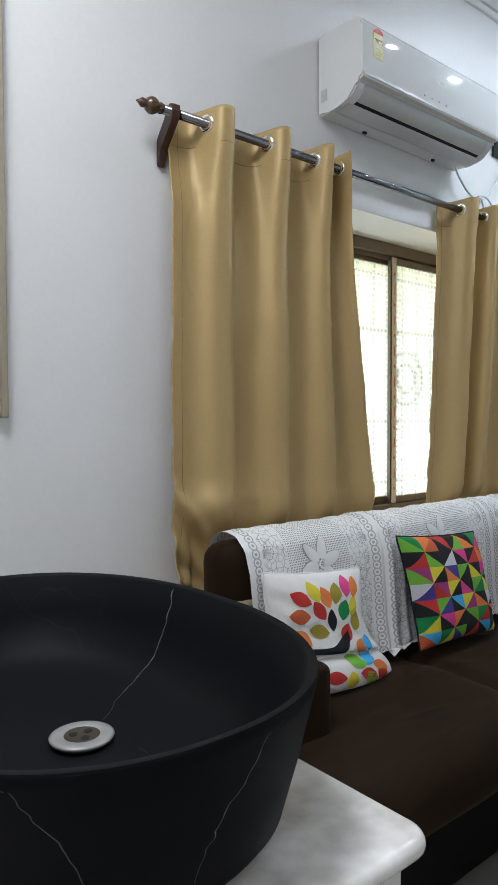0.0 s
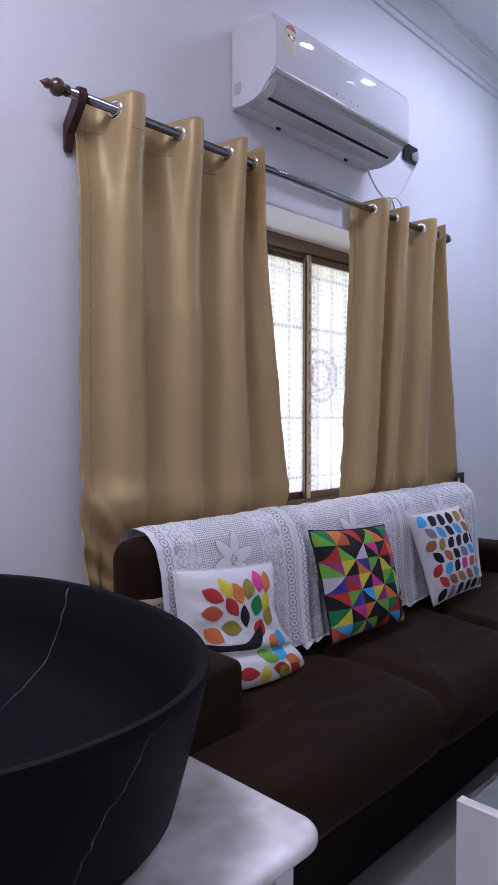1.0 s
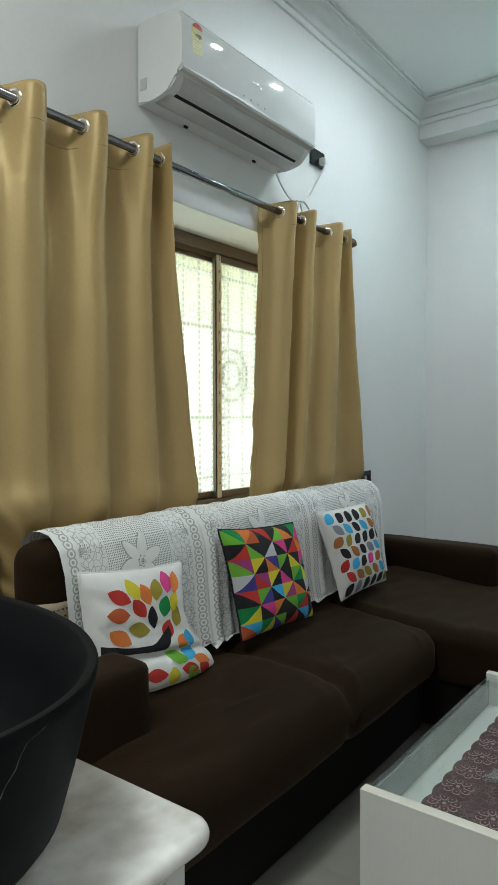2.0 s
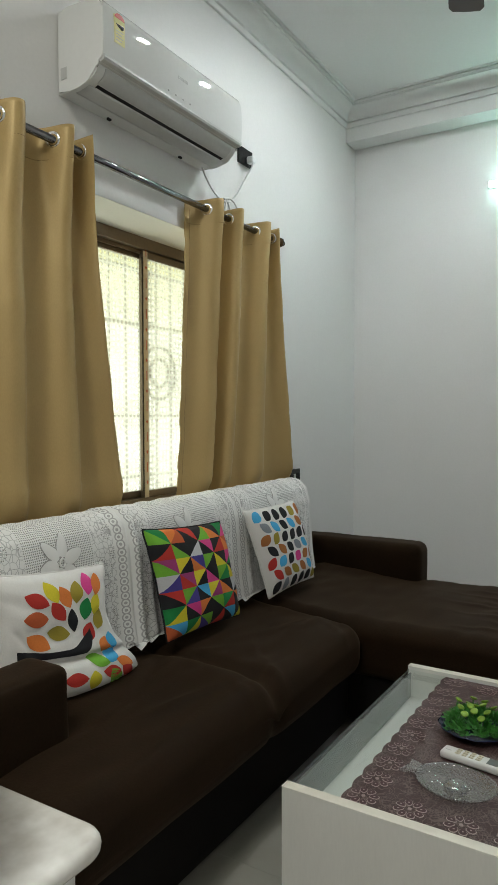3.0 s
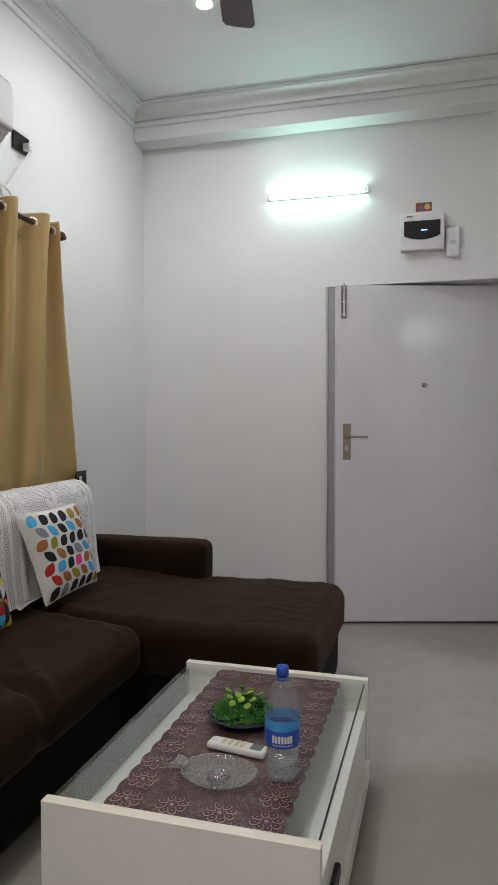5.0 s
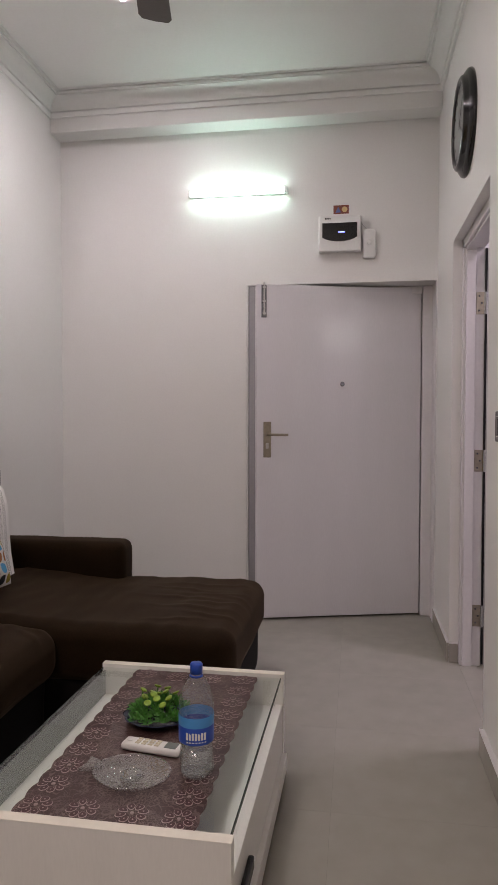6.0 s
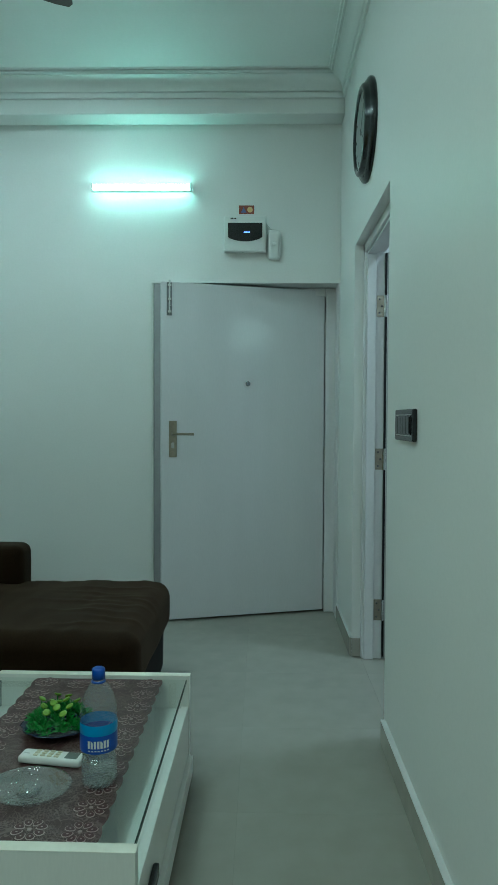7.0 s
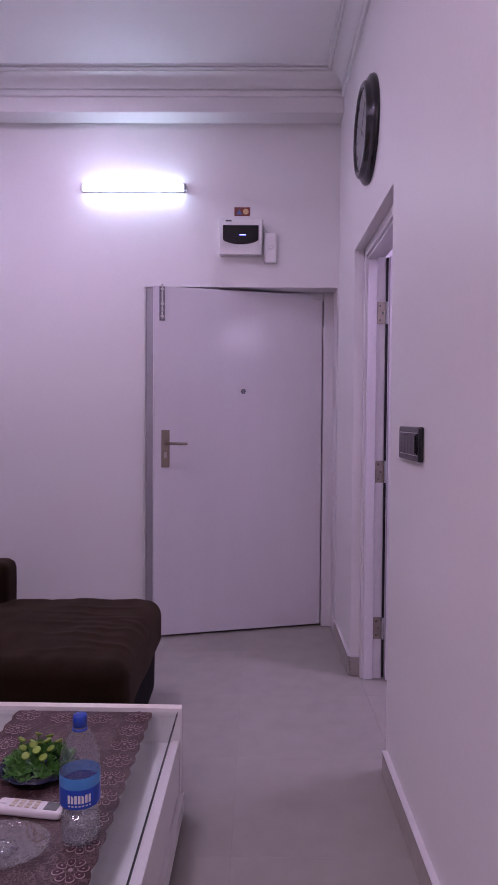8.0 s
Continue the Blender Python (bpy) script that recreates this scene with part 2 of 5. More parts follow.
def soft_box(lo, hi, r, n=14, dent=0.0, scale=5.0, shape=None):
    """A padded block: round edges, slightly uneven faces. shape(co) may move each vertex."""
    lo, hi = Vector(lo), Vector(hi)
    c, h = (lo + hi) / 2, (hi - lo) / 2
    bm = bmesh.new()
    bmesh.ops.create_grid(bm, x_segments=1, y_segments=1, size=1)
    bm.clear()
    steps = [math.sin(math.pi / 2 * (-1 + 2 * k / n)) for k in range(n + 1)]
    cache = {}

    def vert(p):
        key = tuple(round(x, 6) for x in p)
        if key not in cache:
            q = Vector((p[0] * h.x, p[1] * h.y, p[2] * h.z))
            inner = Vector([max(-(h[i] - r), min(h[i] - r, q[i])) for i in range(3)])
            d = q - inner
            q = inner + d.normalized() * r if d.length > 1e-9 else q
            w = c + q
            if dent:
                w += (q.normalized() if d.length < 1e-9 else d.normalized()) * noise.noise(w * scale) * dent
            if shape:
                w = shape(w)
            cache[key] = bm.verts.new(w)
        return cache[key]

    for ax in range(3):
        for sgn in (-1, 1):
            def at(u, v):
                p = [0, 0, 0]
                p[ax], p[(ax + 1) % 3], p[(ax + 2) % 3] = sgn, u, v
                return vert(p)
            for i in range(n):
                for j in range(n):
                    q = [at(steps[i], steps[j]), at(steps[i + 1], steps[j]), at(steps[i + 1], steps[j + 1]), at(steps[i], steps[j + 1])]
                    if len(set(q)) == 4:
                        bm.faces.new(q)
    return bm


def sheet(fn, nu, nv, uv=None):
    """A surface fn(u, v) over the unit square; uv(u, v) writes a texture map."""
    bm = bmesh.new()
    g = [[bm.verts.new(fn(i / nu, j / nv)) for j in range(nv + 1)] for i in range(nu + 1)]
    lay = bm.loops.layers.uv.new("map") if uv else None
    for i in range(nu):
        for j in range(nv):
            f = bm.faces.new((g[i][j], g[i + 1][j], g[i + 1][j + 1], g[i][j + 1]))
            if lay:
                for lp, (a, b) in zip(f.loops, ((i, j), (i + 1, j), (i + 1, j + 1), (i, j + 1))):
                    lp[lay].uv = uv(a / nu, b / nv)
    return bm


# ---- structure ----
# right wall door opening, main door opening, window opening
RD0, RD1, RDZ = 2.796, 3.756, 2.163
MD0, MD1, MDZ = -0.655, 0.511, 2.1
WX0, WX1, WZ0, WZ1 = 1.90, 3.15, 0.87, 2.10
WDEEP = 0.40

structure("wall_north", boxes(
    ((BACK, W, 0), (WX0, W + WDEEP, CEIL)), ((WX1, W, 0), (D + 0.2, W + WDEEP, CEIL)),
    ((WX0, W, 0), (WX1, W + WDEEP, WZ0)), ((WX0, W, WZ1), (WX1, W + WDEEP, CEIL))), M_WALL, "white painted plaster wall with a deep window opening", "wall")
structure("wall_east", boxes(
    ((D, MD1, 0), (D + 0.3, W, CEIL)), ((D, MD0, MDZ), (D + 0.3, MD1, CEIL)), ((D, R - 0.6, 0), (D + 0.3, MD0, CEIL))), M_WALL, "white painted plaster wall round the main door", "wall")
structure("wall_south", boxes(
    ((BACK, R - THICK, 0), (RD0, R, CEIL)), ((RD1, R - THICK, 0), (D, R, CEIL)), ((RD0, R - THICK, RDZ), (RD1, R, CEIL))), M_WALL, "white painted plaster wall with a doorway", "wall")
structure("wall_west", box((BACK - 0.15, R - THICK, 0), (BACK, W + WDEEP, CEIL)), M_WALL, "white painted plaster end wall", "wall")
structure("ceiling", box((BACK - 0.15, R - 2.3, CEIL), (D + 1.2, W + WDEEP, CEIL + 0.12)), M_CEIL, "flat white painted ceiling", "ceiling")
structure("beam", box((BEAM_X, R, BEAM_Z), (D, W, CEIL), 0.006), M_WALL, "plastered beam along the top of the door wall", "beam")

# bedroom beyond the side doorway; its barred window is mirrored in the main door
VY0, VY1, VZ0, VZ1 = -1.76, -1.26, 1.98, 2.32
structure("wall_side_room", boxes(
    ((2.0, R - 2.3, 0), (5.4, R - 2.2, CEIL)), ((1.9, R - 2.3, 0), (2.0, VY0, CEIL)), ((1.9, VY1, 0), (2.0, R - THICK, CEIL)), ((1.9, VY0, 0), (2.0, VY1, VZ0)), ((1.9, VY0, VZ1), (2.0, VY1, CEIL)), ((D + 0.3, R - 2.2, 0), (D + 0.4, R - 0.6, CEIL))), M_WALL, "plain painted walls of the adjoining room", "wall")
# landing outside the main door
structure("wall_landing", boxes(((D + 1.1, -0.9, 0), (D + 1.2, 1.2, CEIL)), ((D + 0.3, 1.0, 0), (D + 1.1, 1.1, CEIL)), ((D + 0.3, -0.9, 0), (D + 1.1, -0.8, CEIL))), M_WALL, "plain painted walls of the landing outside", "wall")


def cornice(name, run, a, b):
    """A stepped cove moulding; run(d, z, t) places a point d out from the wall."""
    z0 = 3.152
    prof = [(0, z0), (0.012, z0), (0.015, z0 + 0.005), (0.017, z0 + 0.024), (0.004, z0 + 0.027), (0.004, z0 + 0.034), (0.019, z0 + 0.037)]
    prof += [(0.019 + 0.062 * (1 - math.cos(k * math.pi / 20)), z0 + 0.035 + 0.070 * math.sin(k * math.pi / 20)) for k in range(1, 11)]
    prof += [(0.081, CEIL - 0.022), (0.094, CEIL - 0.026), (0.098, CEIL - 0.016), (0.086, CEIL - 0.013), (0.086, CEIL - 0.008), (0.106, CEIL - 0.010), (0.110, CEIL), (0, CEIL)]
    bm = bmesh.new()
    r0 = [bm.verts.new(run(d, z, a, 1)) for d, z in prof]
    r1 = [bm.verts.new(run(d, z, b, -1)) for d, z in prof]
    for k in range(len(prof)):
        bm.faces.new((r0[k], r0[(k + 1) % len(prof)], r1[(k + 1) % len(prof)], r1[k]))
    return structure(name, bm, M_TRIM, "white moulded plaster cornice", "cornice")


cornice("trim_north", lambda d, z, t, s: (t + s * d, W - d, z), BACK, BEAM_X)
cornice("trim_south", lambda d, z, t, s: (t + s * d, R + d, z), BACK, BEAM_X)
cornice("trim_east", lambda d, z, t, s: (BEAM_X - d, t + s * d, z), R, W)
cornice("trim_west", lambda d, z, t, s: (BACK + d, t + s * d, z), R, W)


def skirting(name, lo, hi):
    ob = structure(name, box(lo, hi, 0.003), M_SKIRT, "grey tile skirting with a pale top edge", "skirting")
    part("top_edge", box((lo[0], lo[1], hi[2] - 0.001), (hi[0], hi[1], hi[2] + 0.004)), M_FRAME, ob)


skirting("baseboard_south", (BACK, R, 0), (RD0 - 0.03, R + 0.019, 0.094))
skirting("baseboard_south_end", (RD1, R, 0), (D, R + 0.012, 0.098))
skirting("baseboard_reveal", (RD1 - 0.012, R - 0.045, 0), (RD1, R, 0.098))
skirting("baseboard_north", (BACK, W - 0.012, 0), (D, W, 0.098))
skirting("baseboard_east", (D - 0.012, MD1 + 0.02, 0), (D, W, 0.098))

# main door frame, set into the opening
mdf = thing("door_frame", "painted steel-grey frame of the main door", "door frame", (D, 0, 0), kind="structure")
mdf.matrix_world = Matrix()
part("jamb", box((D + 0.012, MD1 - 0.072, 0), (D + 0.17, MD1 - 0.010, MDZ), 0.006), M_JAMB, mdf, "grey enamelled jamb")
# added white strip imitates the bright line of light along the wall edge
part("glint_strip", box((D + 0.003, MD1 - 0.010, 0), (D + 0.05, MD1 - 0.001, MDZ), 0.003), M_TRIM, mdf, "white strip standing in for a bright line of light")
part("jamb", box((D + 0.165, MD0, 0), (D + 0.27, MD0 + 0.068, MDZ), 0.004), M_FRAME, mdf)
part("lining", box((D + 0.004, MD0, 0), (D + 0.163, MD0 + 0.006, MDZ), 0.002), M_FRAME, mdf)
part("head", box((D + 0.165, MD0 + 0.07, MDZ - 0.05), (D + 0.27, MD1 - 0.074, MDZ), 0.004), M_FRAME, mdf)

# main door leaf, ajar
HX, HY = 4.592, -0.581
leaf_m = Matrix.Translation((HX, HY, 0)) @ Matrix.Rotation(math.atan2(HX - 4.311, 0.434 - HY), 4, "Z")
LEN = math.hypot(HX - 4.311, 0.434 - HY)
door = thing("door", "white enamelled main door standing ajar", "door", kind="structure")
door.matrix_world = leaf_m
part("leaf", box((0, 0, 0.012), (0.038, LEN, 2.088), 0.003), M_DOOR, door)
part("edge_strip", box((0.002, LEN, 0.014), (0.036, LEN + 0.003, 2.086)), M_FRAME, door)
hp = part("handle_plate", box((-0.006, LEN - 0.092, 1.02), (0, LEN - 0.044, 1.242), 0.003), M_BRASS, door, "aged nickel lock plate")
bm = tube([(-0.006, LEN - 0.066, 1.16), (-0.045, LEN - 0.066, 1.162), (-0.052, LEN - 0.075, 1.163), (-0.052, LEN - 0.19, 1.161)], 0.008, 12)
part("lever", bm, M_BRASS, hp)
part("keyhole", box((-0.009, LEN - 0.076, 1.075), (-0.006, LEN - 0.058, 1.11), 0.004), M_STEEL, hp)
bm = lathe([(0.0, 0.0), (0.014, 0.0), (0.015, 0.004), (0.011, 0.008), (0.006, 0.006), (0, 0.006)], 20, Matrix.Translation((0, LEN * 0.485, 1.478)) @ Matrix.Rotation(-math.pi / 2, 4, "Y"))
part("peephole", bm, M_ROD, door, "", True)
bolt = part("tower_bolt", box((-0.004, LEN - 0.062, 1.885), (0, LEN - 0.03, 2.085), 0.001), M_ROD, door, "steel tower bolt")
part("rod", tube([(-0.011, LEN - 0.046, 1.895), (-0.011, LEN - 0.046, 2.098)], 0.006), M_CHROME, bolt)
for z in (1.90, 1.975, 2.06):
    part("guide", box((-0.018, LEN - 0.057, z), (-0.004, LEN - 0.035, z + 0.014), 0.002), M_CHROME, bolt)
part("knob", tube([(-0.011, LEN - 0.046, 1.94), (-0.03, LEN - 0.046, 1.94)], 0.005), M_CHROME, bolt)
for z in (0.27, 1.03, 1.84):
    part("hinge", tube([(-0.004, -0.006, z - 0.05), (-0.004, -0.006, z + 0.05)], 0.007), M_STEEL, door)

# side doorway frame and its open leaf
sdf = thing("side_door_frame", "white painted frame of the side doorway", "door frame", kind="structure")
FY0, FY1 = R - THICK, R - 0.045
part("jamb", box((RD1 - 0.045, FY0, 0), (RD1, FY1, RDZ), 0.004), M_FRAME, sdf)
part("jamb", box((RD0, FY0, 0), (RD0 + 0.045, FY1, RDZ), 0.004), M_FRAME, sdf)
part("head", box((RD0, FY0, RDZ - 0.045), (RD1, FY1, RDZ), 0.004), M_FRAME, sdf)
part("stop", box((RD1 - 0.058, FY0 + 0.045, 0), (RD1 - 0.045, FY1 - 0.012, RDZ - 0.045), 0.003), M_FRAME, sdf)
part("stop", box((RD0 + 0.045, FY0 + 0.045, RDZ - 0.058), (RD1 - 0.045, FY1 - 0.012, RDZ - 0.045), 0.003), M_FRAME, sdf)
# black strip put in for the shade of the hinge-side gap
part("gap_shade", box((RD1 - 0.050, FY0 - 0.011, 0.012), (RD1 - 0.016, FY0 - 0.001, RDZ - 0.05)), M_BLACK, sdf, "black strip standing in for the dark gap on the hinge side")
for z in (0.26, 1.05, 1.84):
    h = part("hinge", box((RD1 - 0.049, FY0 + 0.005, z - 0.055), (RD1 - 0.045, FY0 + 0.042, z + 0.055), 0.001), M_BRASS, sdf, "steel butt hinge")
    for dz in (-0.036, 0.0, 0.036):
        part("screw", lathe([(0.0, 0.0), (0.005, 0.0), (0.004, 0.0015), (0.0, 0.002)], 10, Matrix.Translation((RD1 - 0.049, FY0 + (0.028 if dz else 0.016), z + dz)) @ Matrix.Rotation(-math.pi / 2, 4, "Y")), M_ROD, h)
    part("knuckle", tube([(RD1 - 0.05, FY0 - 0.002, z - 0.055), (RD1 - 0.05, FY0 - 0.002, z + 0.055)], 0.008), M_CHROME, h)
sleaf = thing("side_door", "white painted side door standing open", "door", kind="structure")
part("leaf", box((RD1 - 0.09, FY0 - 0.86, 0.012), (RD1 - 0.052, FY0 - 0.012, RDZ - 0.05), 0.003), M_DOOR, sleaf)

# floor of large tiles
floor = structure("floor", box((BACK - 0.15, R - 2.3, -0.1), (D + 1.2, W + WDEEP, -0.004)), M_GROUT, "glossy grey-beige vitrified tile floor", "floor")
TS = 0.6
tile_me = mesh_of("tile", box((0.0003, 0.0003, -0.006), (TS - 0.0003, TS - 0.0003, 0)), M_TILE)

# ---- window ----
win = thing("window_1", "bronze aluminium sliding window with patterned frosted glass", "window", kind="structure")
GY = 2.03   # plane of the sliding sashes


def frosted(name):
    m, N, L, p = nodes_of(name)
    tc, mp, vo = N.new("ShaderNodeTexCoord"), N.new("ShaderNodeMapping"), N.new("ShaderNodeTexVoronoi")
    vo.inputs["Scale"].default_value, vo.inputs["Randomness"].default_value = 38, 0.0
    vo.feature = "F1"
    L.new(tc.outputs["Object"], mp.inputs["Vector"])
    mp.inputs["Scale"].default_value = (1, 0.0, 1)
    L.new(mp.outputs["Vector"], vo.inputs["Vector"])
    ramp = N.new("ShaderNodeMapRange")
    ramp.inputs["From Min"].default_value, ramp.inputs["From Max"].default_value = 0.25, 0.5
    L.new(vo.outputs["Distance"], ramp.inputs["Value"])
    b = N.new("ShaderNodeBump")
    b.inputs["Strength"].default_value, b.inputs["Distance"].default_value = 0.6, 0.002
    L.new(ramp.outputs["Result"], b.inputs["Height"])
    tl, tr, gl = N.new("ShaderNodeBsdfTranslucent"), N.new("ShaderNodeBsdfTransparent"), N.new("ShaderNodeBsdfGlossy")
    tl.inputs["Color"].default_value = (0.9, 0.92, 0.9, 1)
    gl.inputs["Roughness"].default_value = 0.15
    for s in (tl, gl):
        L.new(b.outputs["Normal"], s.inputs["Normal"])
    m1, m2 = N.new("ShaderNodeMixShader"), N.new("ShaderNodeMixShader")
    fac = N.new("ShaderNodeMapRange")
    fac.inputs["To Min"].default_value, fac.inputs["To Max"].default_value = 0.72, 0.22
    L.new(ramp.outputs["Result"], fac.inputs["Value"])
    L.new(fac.outputs["Result"], m1.inputs["Fac"])
    L.new(tl.outputs[0], m1.inputs[1])
    L.new(tr.outputs[0], m1.inputs[2])
    m2.inputs["Fac"].default_value = 0.06
    L.new(m1.outputs[0], m2.inputs[1])
    L.new(gl.outputs[0], m2.inputs[2])
    L.new(m2.outputs[0], N["Material Output"].inputs["Surface"])
    return m


M_FROST = frosted("patterned_glass")
part("outer_frame", boxes(
    ((WX0, GY - 0.04, WZ0), (WX0 + 0.035, GY + 0.05, WZ1)), ((WX1 - 0.035, GY - 0.04, WZ0), (WX1, GY + 0.05, WZ1)),
    ((WX0 + 0.035, GY - 0.04, WZ1 - 0.05), (WX1 - 0.035, GY + 0.05, WZ1)), ((WX0 + 0.035, GY - 0.04, WZ0), (WX1 - 0.035, GY + 0.05, WZ0 + 0.035)),
    ((WX0 + 0.035, GY - 0.012, WZ1 - 0.068), (WX1 - 0.035, GY - 0.006, WZ1 - 0.05)), ((WX0 + 0.035, GY + 0.018, WZ1 - 0.068), (WX1 - 0.035, GY + 0.024, WZ1 - 0.05))), M_ALU, win)
MX = 2.535
for nm, x0, x1, y in (("sash", WX0 + 0.035, MX + 0.040, GY + 0.018), ("sash", MX - 0.016, WX1 - 0.035, GY - 0.014)):
    z0, z1, f = WZ0 + 0.036, WZ1 - 0.055, 0.03
    s = part(nm, boxes(((x0, y - 0.012, z0), (x0 + f, y + 0.012, z1)), ((x1 - f, y - 0.012, z0), (x1, y + 0.012, z1)),
                       ((x0 + f, y - 0.012, z0), (x1 - f, y + 0.012, z0 + f)), ((x0 + f, y - 0.012, z1 - f), (x1 - f, y + 0.012, z1))), M_ALU, win)
    pane = part("pane", box((x0 + f, y - 0.002, z0 + f), (x1 - f, y + 0.002, z1 - f)), M_FROST, s, "frosted glass pressed with a small grid pattern")
    pane.visible_shadow = False
    if y < GY:
        part("gasket", box((x0 - 0.009, y - 0.012, z0 + f), (x0 - 0.001, y - 0.011, z1 - f)), M_BLACK, s)
        tp = part("film_strip", box((x0 + 0.001, y - 0.014, z0), (x0 + 0.030, y - 0.012, z1)), M_TAPE, s, "beige protective film printed with red marks")
        M_MARK = mat("red_print", (0.55, 0.12, 0.06), 0.5, var=0.05)
        for k in range(8):
            zz = z0 + 0.07 + k * 0.142
            bmm = bmesh.new()
            vs = [bmm.verts.new((x0 + 0.018 + 0.007 * math.cos(a), y - 0.0145, zz + 0.010 * math.sin(a))) for a in (j * math.pi / 2 for j in range(4))]
            bmm.faces.new(vs)
            add_box(bmm, (x0 + 0.016, y - 0.0146, zz + 0.048), (x0 + 0.021, y - 0.0142, zz + 0.094))
            part("print_mark", bmm, M_MARK, tp)
part("sill", box((WX0 - 0.0, W + 0.004, WZ0 - 0.004), (WX1, GY - 0.04, WZ0 + 0.012), 0.003), M_TRIM, win)

# iron grille outside the panes
grille = thing("window_grille", "pale painted iron window grille with a ring motif", "grille", (0, 0, 0))
gy = 2.12
for k in range(11):
    x = WX0 + 0.06 + k * (WX1 - WX0 - 0.12) / 10
    part("bar", tube([(x, gy, WZ0 + 0.002), (x, gy, WZ1 - 0.002)], 0.007, 6), M_IRON, grille)
for z in (WZ0 + 0.12, 1.28, 1.72, WZ1 - 0.12):
    part("rail", box((WX0 + 0.002, gy - 0.012, z), (WX1 - 0.002, gy + 0.012, z + 0.012)), M_IRON, grille)
for r in (0.13, 0.07):
    part("ring", tube([(2.76 + r * math.cos(a), gy - 0.012, 1.5 + r * math.sin(a)) for a in (2 * math.pi * k / 28 for k in range(29))], 0.009, 6), M_IRON, grille)

# daylight beyond the grille
m, N, L, p = nodes_of("daylight_haze")
tc, sx, rp, em = N.new("ShaderNodeTexCoord"), N.new("ShaderNodeSeparateXYZ"), N.new("ShaderNodeValToRGB"), N.new("ShaderNodeEmission")
L.new(tc.outputs["Generated"], sx.inputs[0])
rp.color_ramp.elements[0].position, rp.color_ramp.elements[0].color = 0.0, (1.0, 0.96, 0.88, 1)
rp.color_ramp.elements[1].position, rp.color_ramp.elements[1].color = 0.84, (0.50, 0.48, 0.12, 1)
e = rp.color_ramp.elements.new(0.66)
e.color = (1.0, 0.94, 0.78, 1)
L.new(sx.outputs["Z"], rp.inputs["Fac"])
L.new(rp.outputs["Color"], em.inputs["Color"])
em.inputs["Strength"].default_value = 1.5
L.new(em.outputs[0], N["Material Output"].inputs["Surface"])
bm = bmesh.new()
bm.faces.new([bm.verts.new(v) for v in ((0.5, 3.0, 0), (4.8, 3.0, 0), (4.8, 3.0, 2.9), (0.5, 3.0, 2.9))])
structure("backdrop", bm, m, "hazy bright daylight and foliage outside", "backdrop")

# barred window of the adjoining room
win2 = thing("window_2", "small barred window of the adjoining room", "window", kind="structure")
for lo, hi in (((1.93, VY0, VZ0), (1.97, VY0 + 0.03, VZ1)), ((1.93, VY1 - 0.03, VZ0), (1.97, VY1, VZ1)), ((1.93, VY0 + 0.03, VZ0), (1.97, VY1 - 0.03, VZ0 + 0.03)), ((1.93, VY0 + 0.03, VZ1 - 0.03), (1.97, VY1 - 0.03, VZ1))):
    part("window_frame", box(lo, hi, 0.002), M_ALU, win2)
for k in range(5):
    yb = VY0 + 0.03 + (k + 1) * (VY1 - VY0 - 0.06) / 6
    part("bar", tube([(1.95, yb, VZ0 + 0.028), (1.95, yb, VZ1 - 0.028)], 0.008, 8), M_IRON, win2)
bm = bmesh.new()
bm.faces.new([bm.verts.new(v) for v in ((1.6, VY0 - 0.4, VZ0 - 0.4), (1.6, VY1 + 0.3, VZ0 - 0.4), (1.6, VY1 + 0.3, VZ1 + 0.4), (1.6, VY0 - 0.4, VZ1 + 0.4))])
structure("backdrop_side", bm, glow("side_daylight", (0.92, 0.97, 1.0), 2.2), "bright daylight outside the adjoining room", "backdrop")

# ---- curtains ----
ROD_Y, ROD_Z = 1.675, 2.19
M_STITCH = mat("stitching", (0.24, 0.155, 0.06), 0.7, var=0.1)
M_FINIAL = mat("polished_brown_wood", (0.075, 0.038, 0.015), 0.22, var=0.35, big=8, fine=40, bump=0.05, coat=0.3)
rod = thing("curtain_rod", "chrome curtain rod with dark turned wooden finials", "curtain rod")
part("bar", tube([(1.06, ROD_Y, ROD_Z), (3.2, ROD_Y, ROD_Z)], 0.0135, 16), M_ROD, rod, "", True)
for x, s in ((1.07, -1), (3.19, 1)):
    prof = [(0.0, 0.0), (0.013, 0.0), (0.016, 0.006), (0.016, 0.012), (0.010, 0.016), (0.019, 0.022), (0.024, 0.032), (0.024, 0.042), (0.018, 0.052), (0.010, 0.056), (0.013, 0.062), (0.013, 0.07), (0.007, 0.078), (0.0, 0.09)]
    part("finial", lathe(prof, 20, Matrix.Translation((x, ROD_Y, ROD_Z)) @ Matrix.Rotation(s * math.pi / 2, 4, "Y")), M_FINIAL, rod, "turned polished brown wood finial", True)
for x in (1.105, 3.16):
    out = [(W, ROD_Z - 0.135), (W - 0.012, ROD_Z - 0.137), (W - 0.020, ROD_Z - 0.09), (ROD_Y + 0.014, ROD_Z - 0.052), (ROD_Y - 0.014, ROD_Z - 0.024), (ROD_Y - 0.025, ROD_Z - 0.004), (ROD_Y - 0.021, ROD_Z + 0.016), (ROD_Y, ROD_Z + 0.025), (ROD_Y + 0.020, ROD_Z + 0.016), (ROD_Y + 0.026, ROD_Z - 0.012), (W - 0.014, ROD_Z - 0.042), (W, ROD_Z - 0.060)]
    part("bracket", prism(out, "x", x - 0.012, x + 0.012, 0.003), M_WOODEN, rod, "dark wooden bracket")


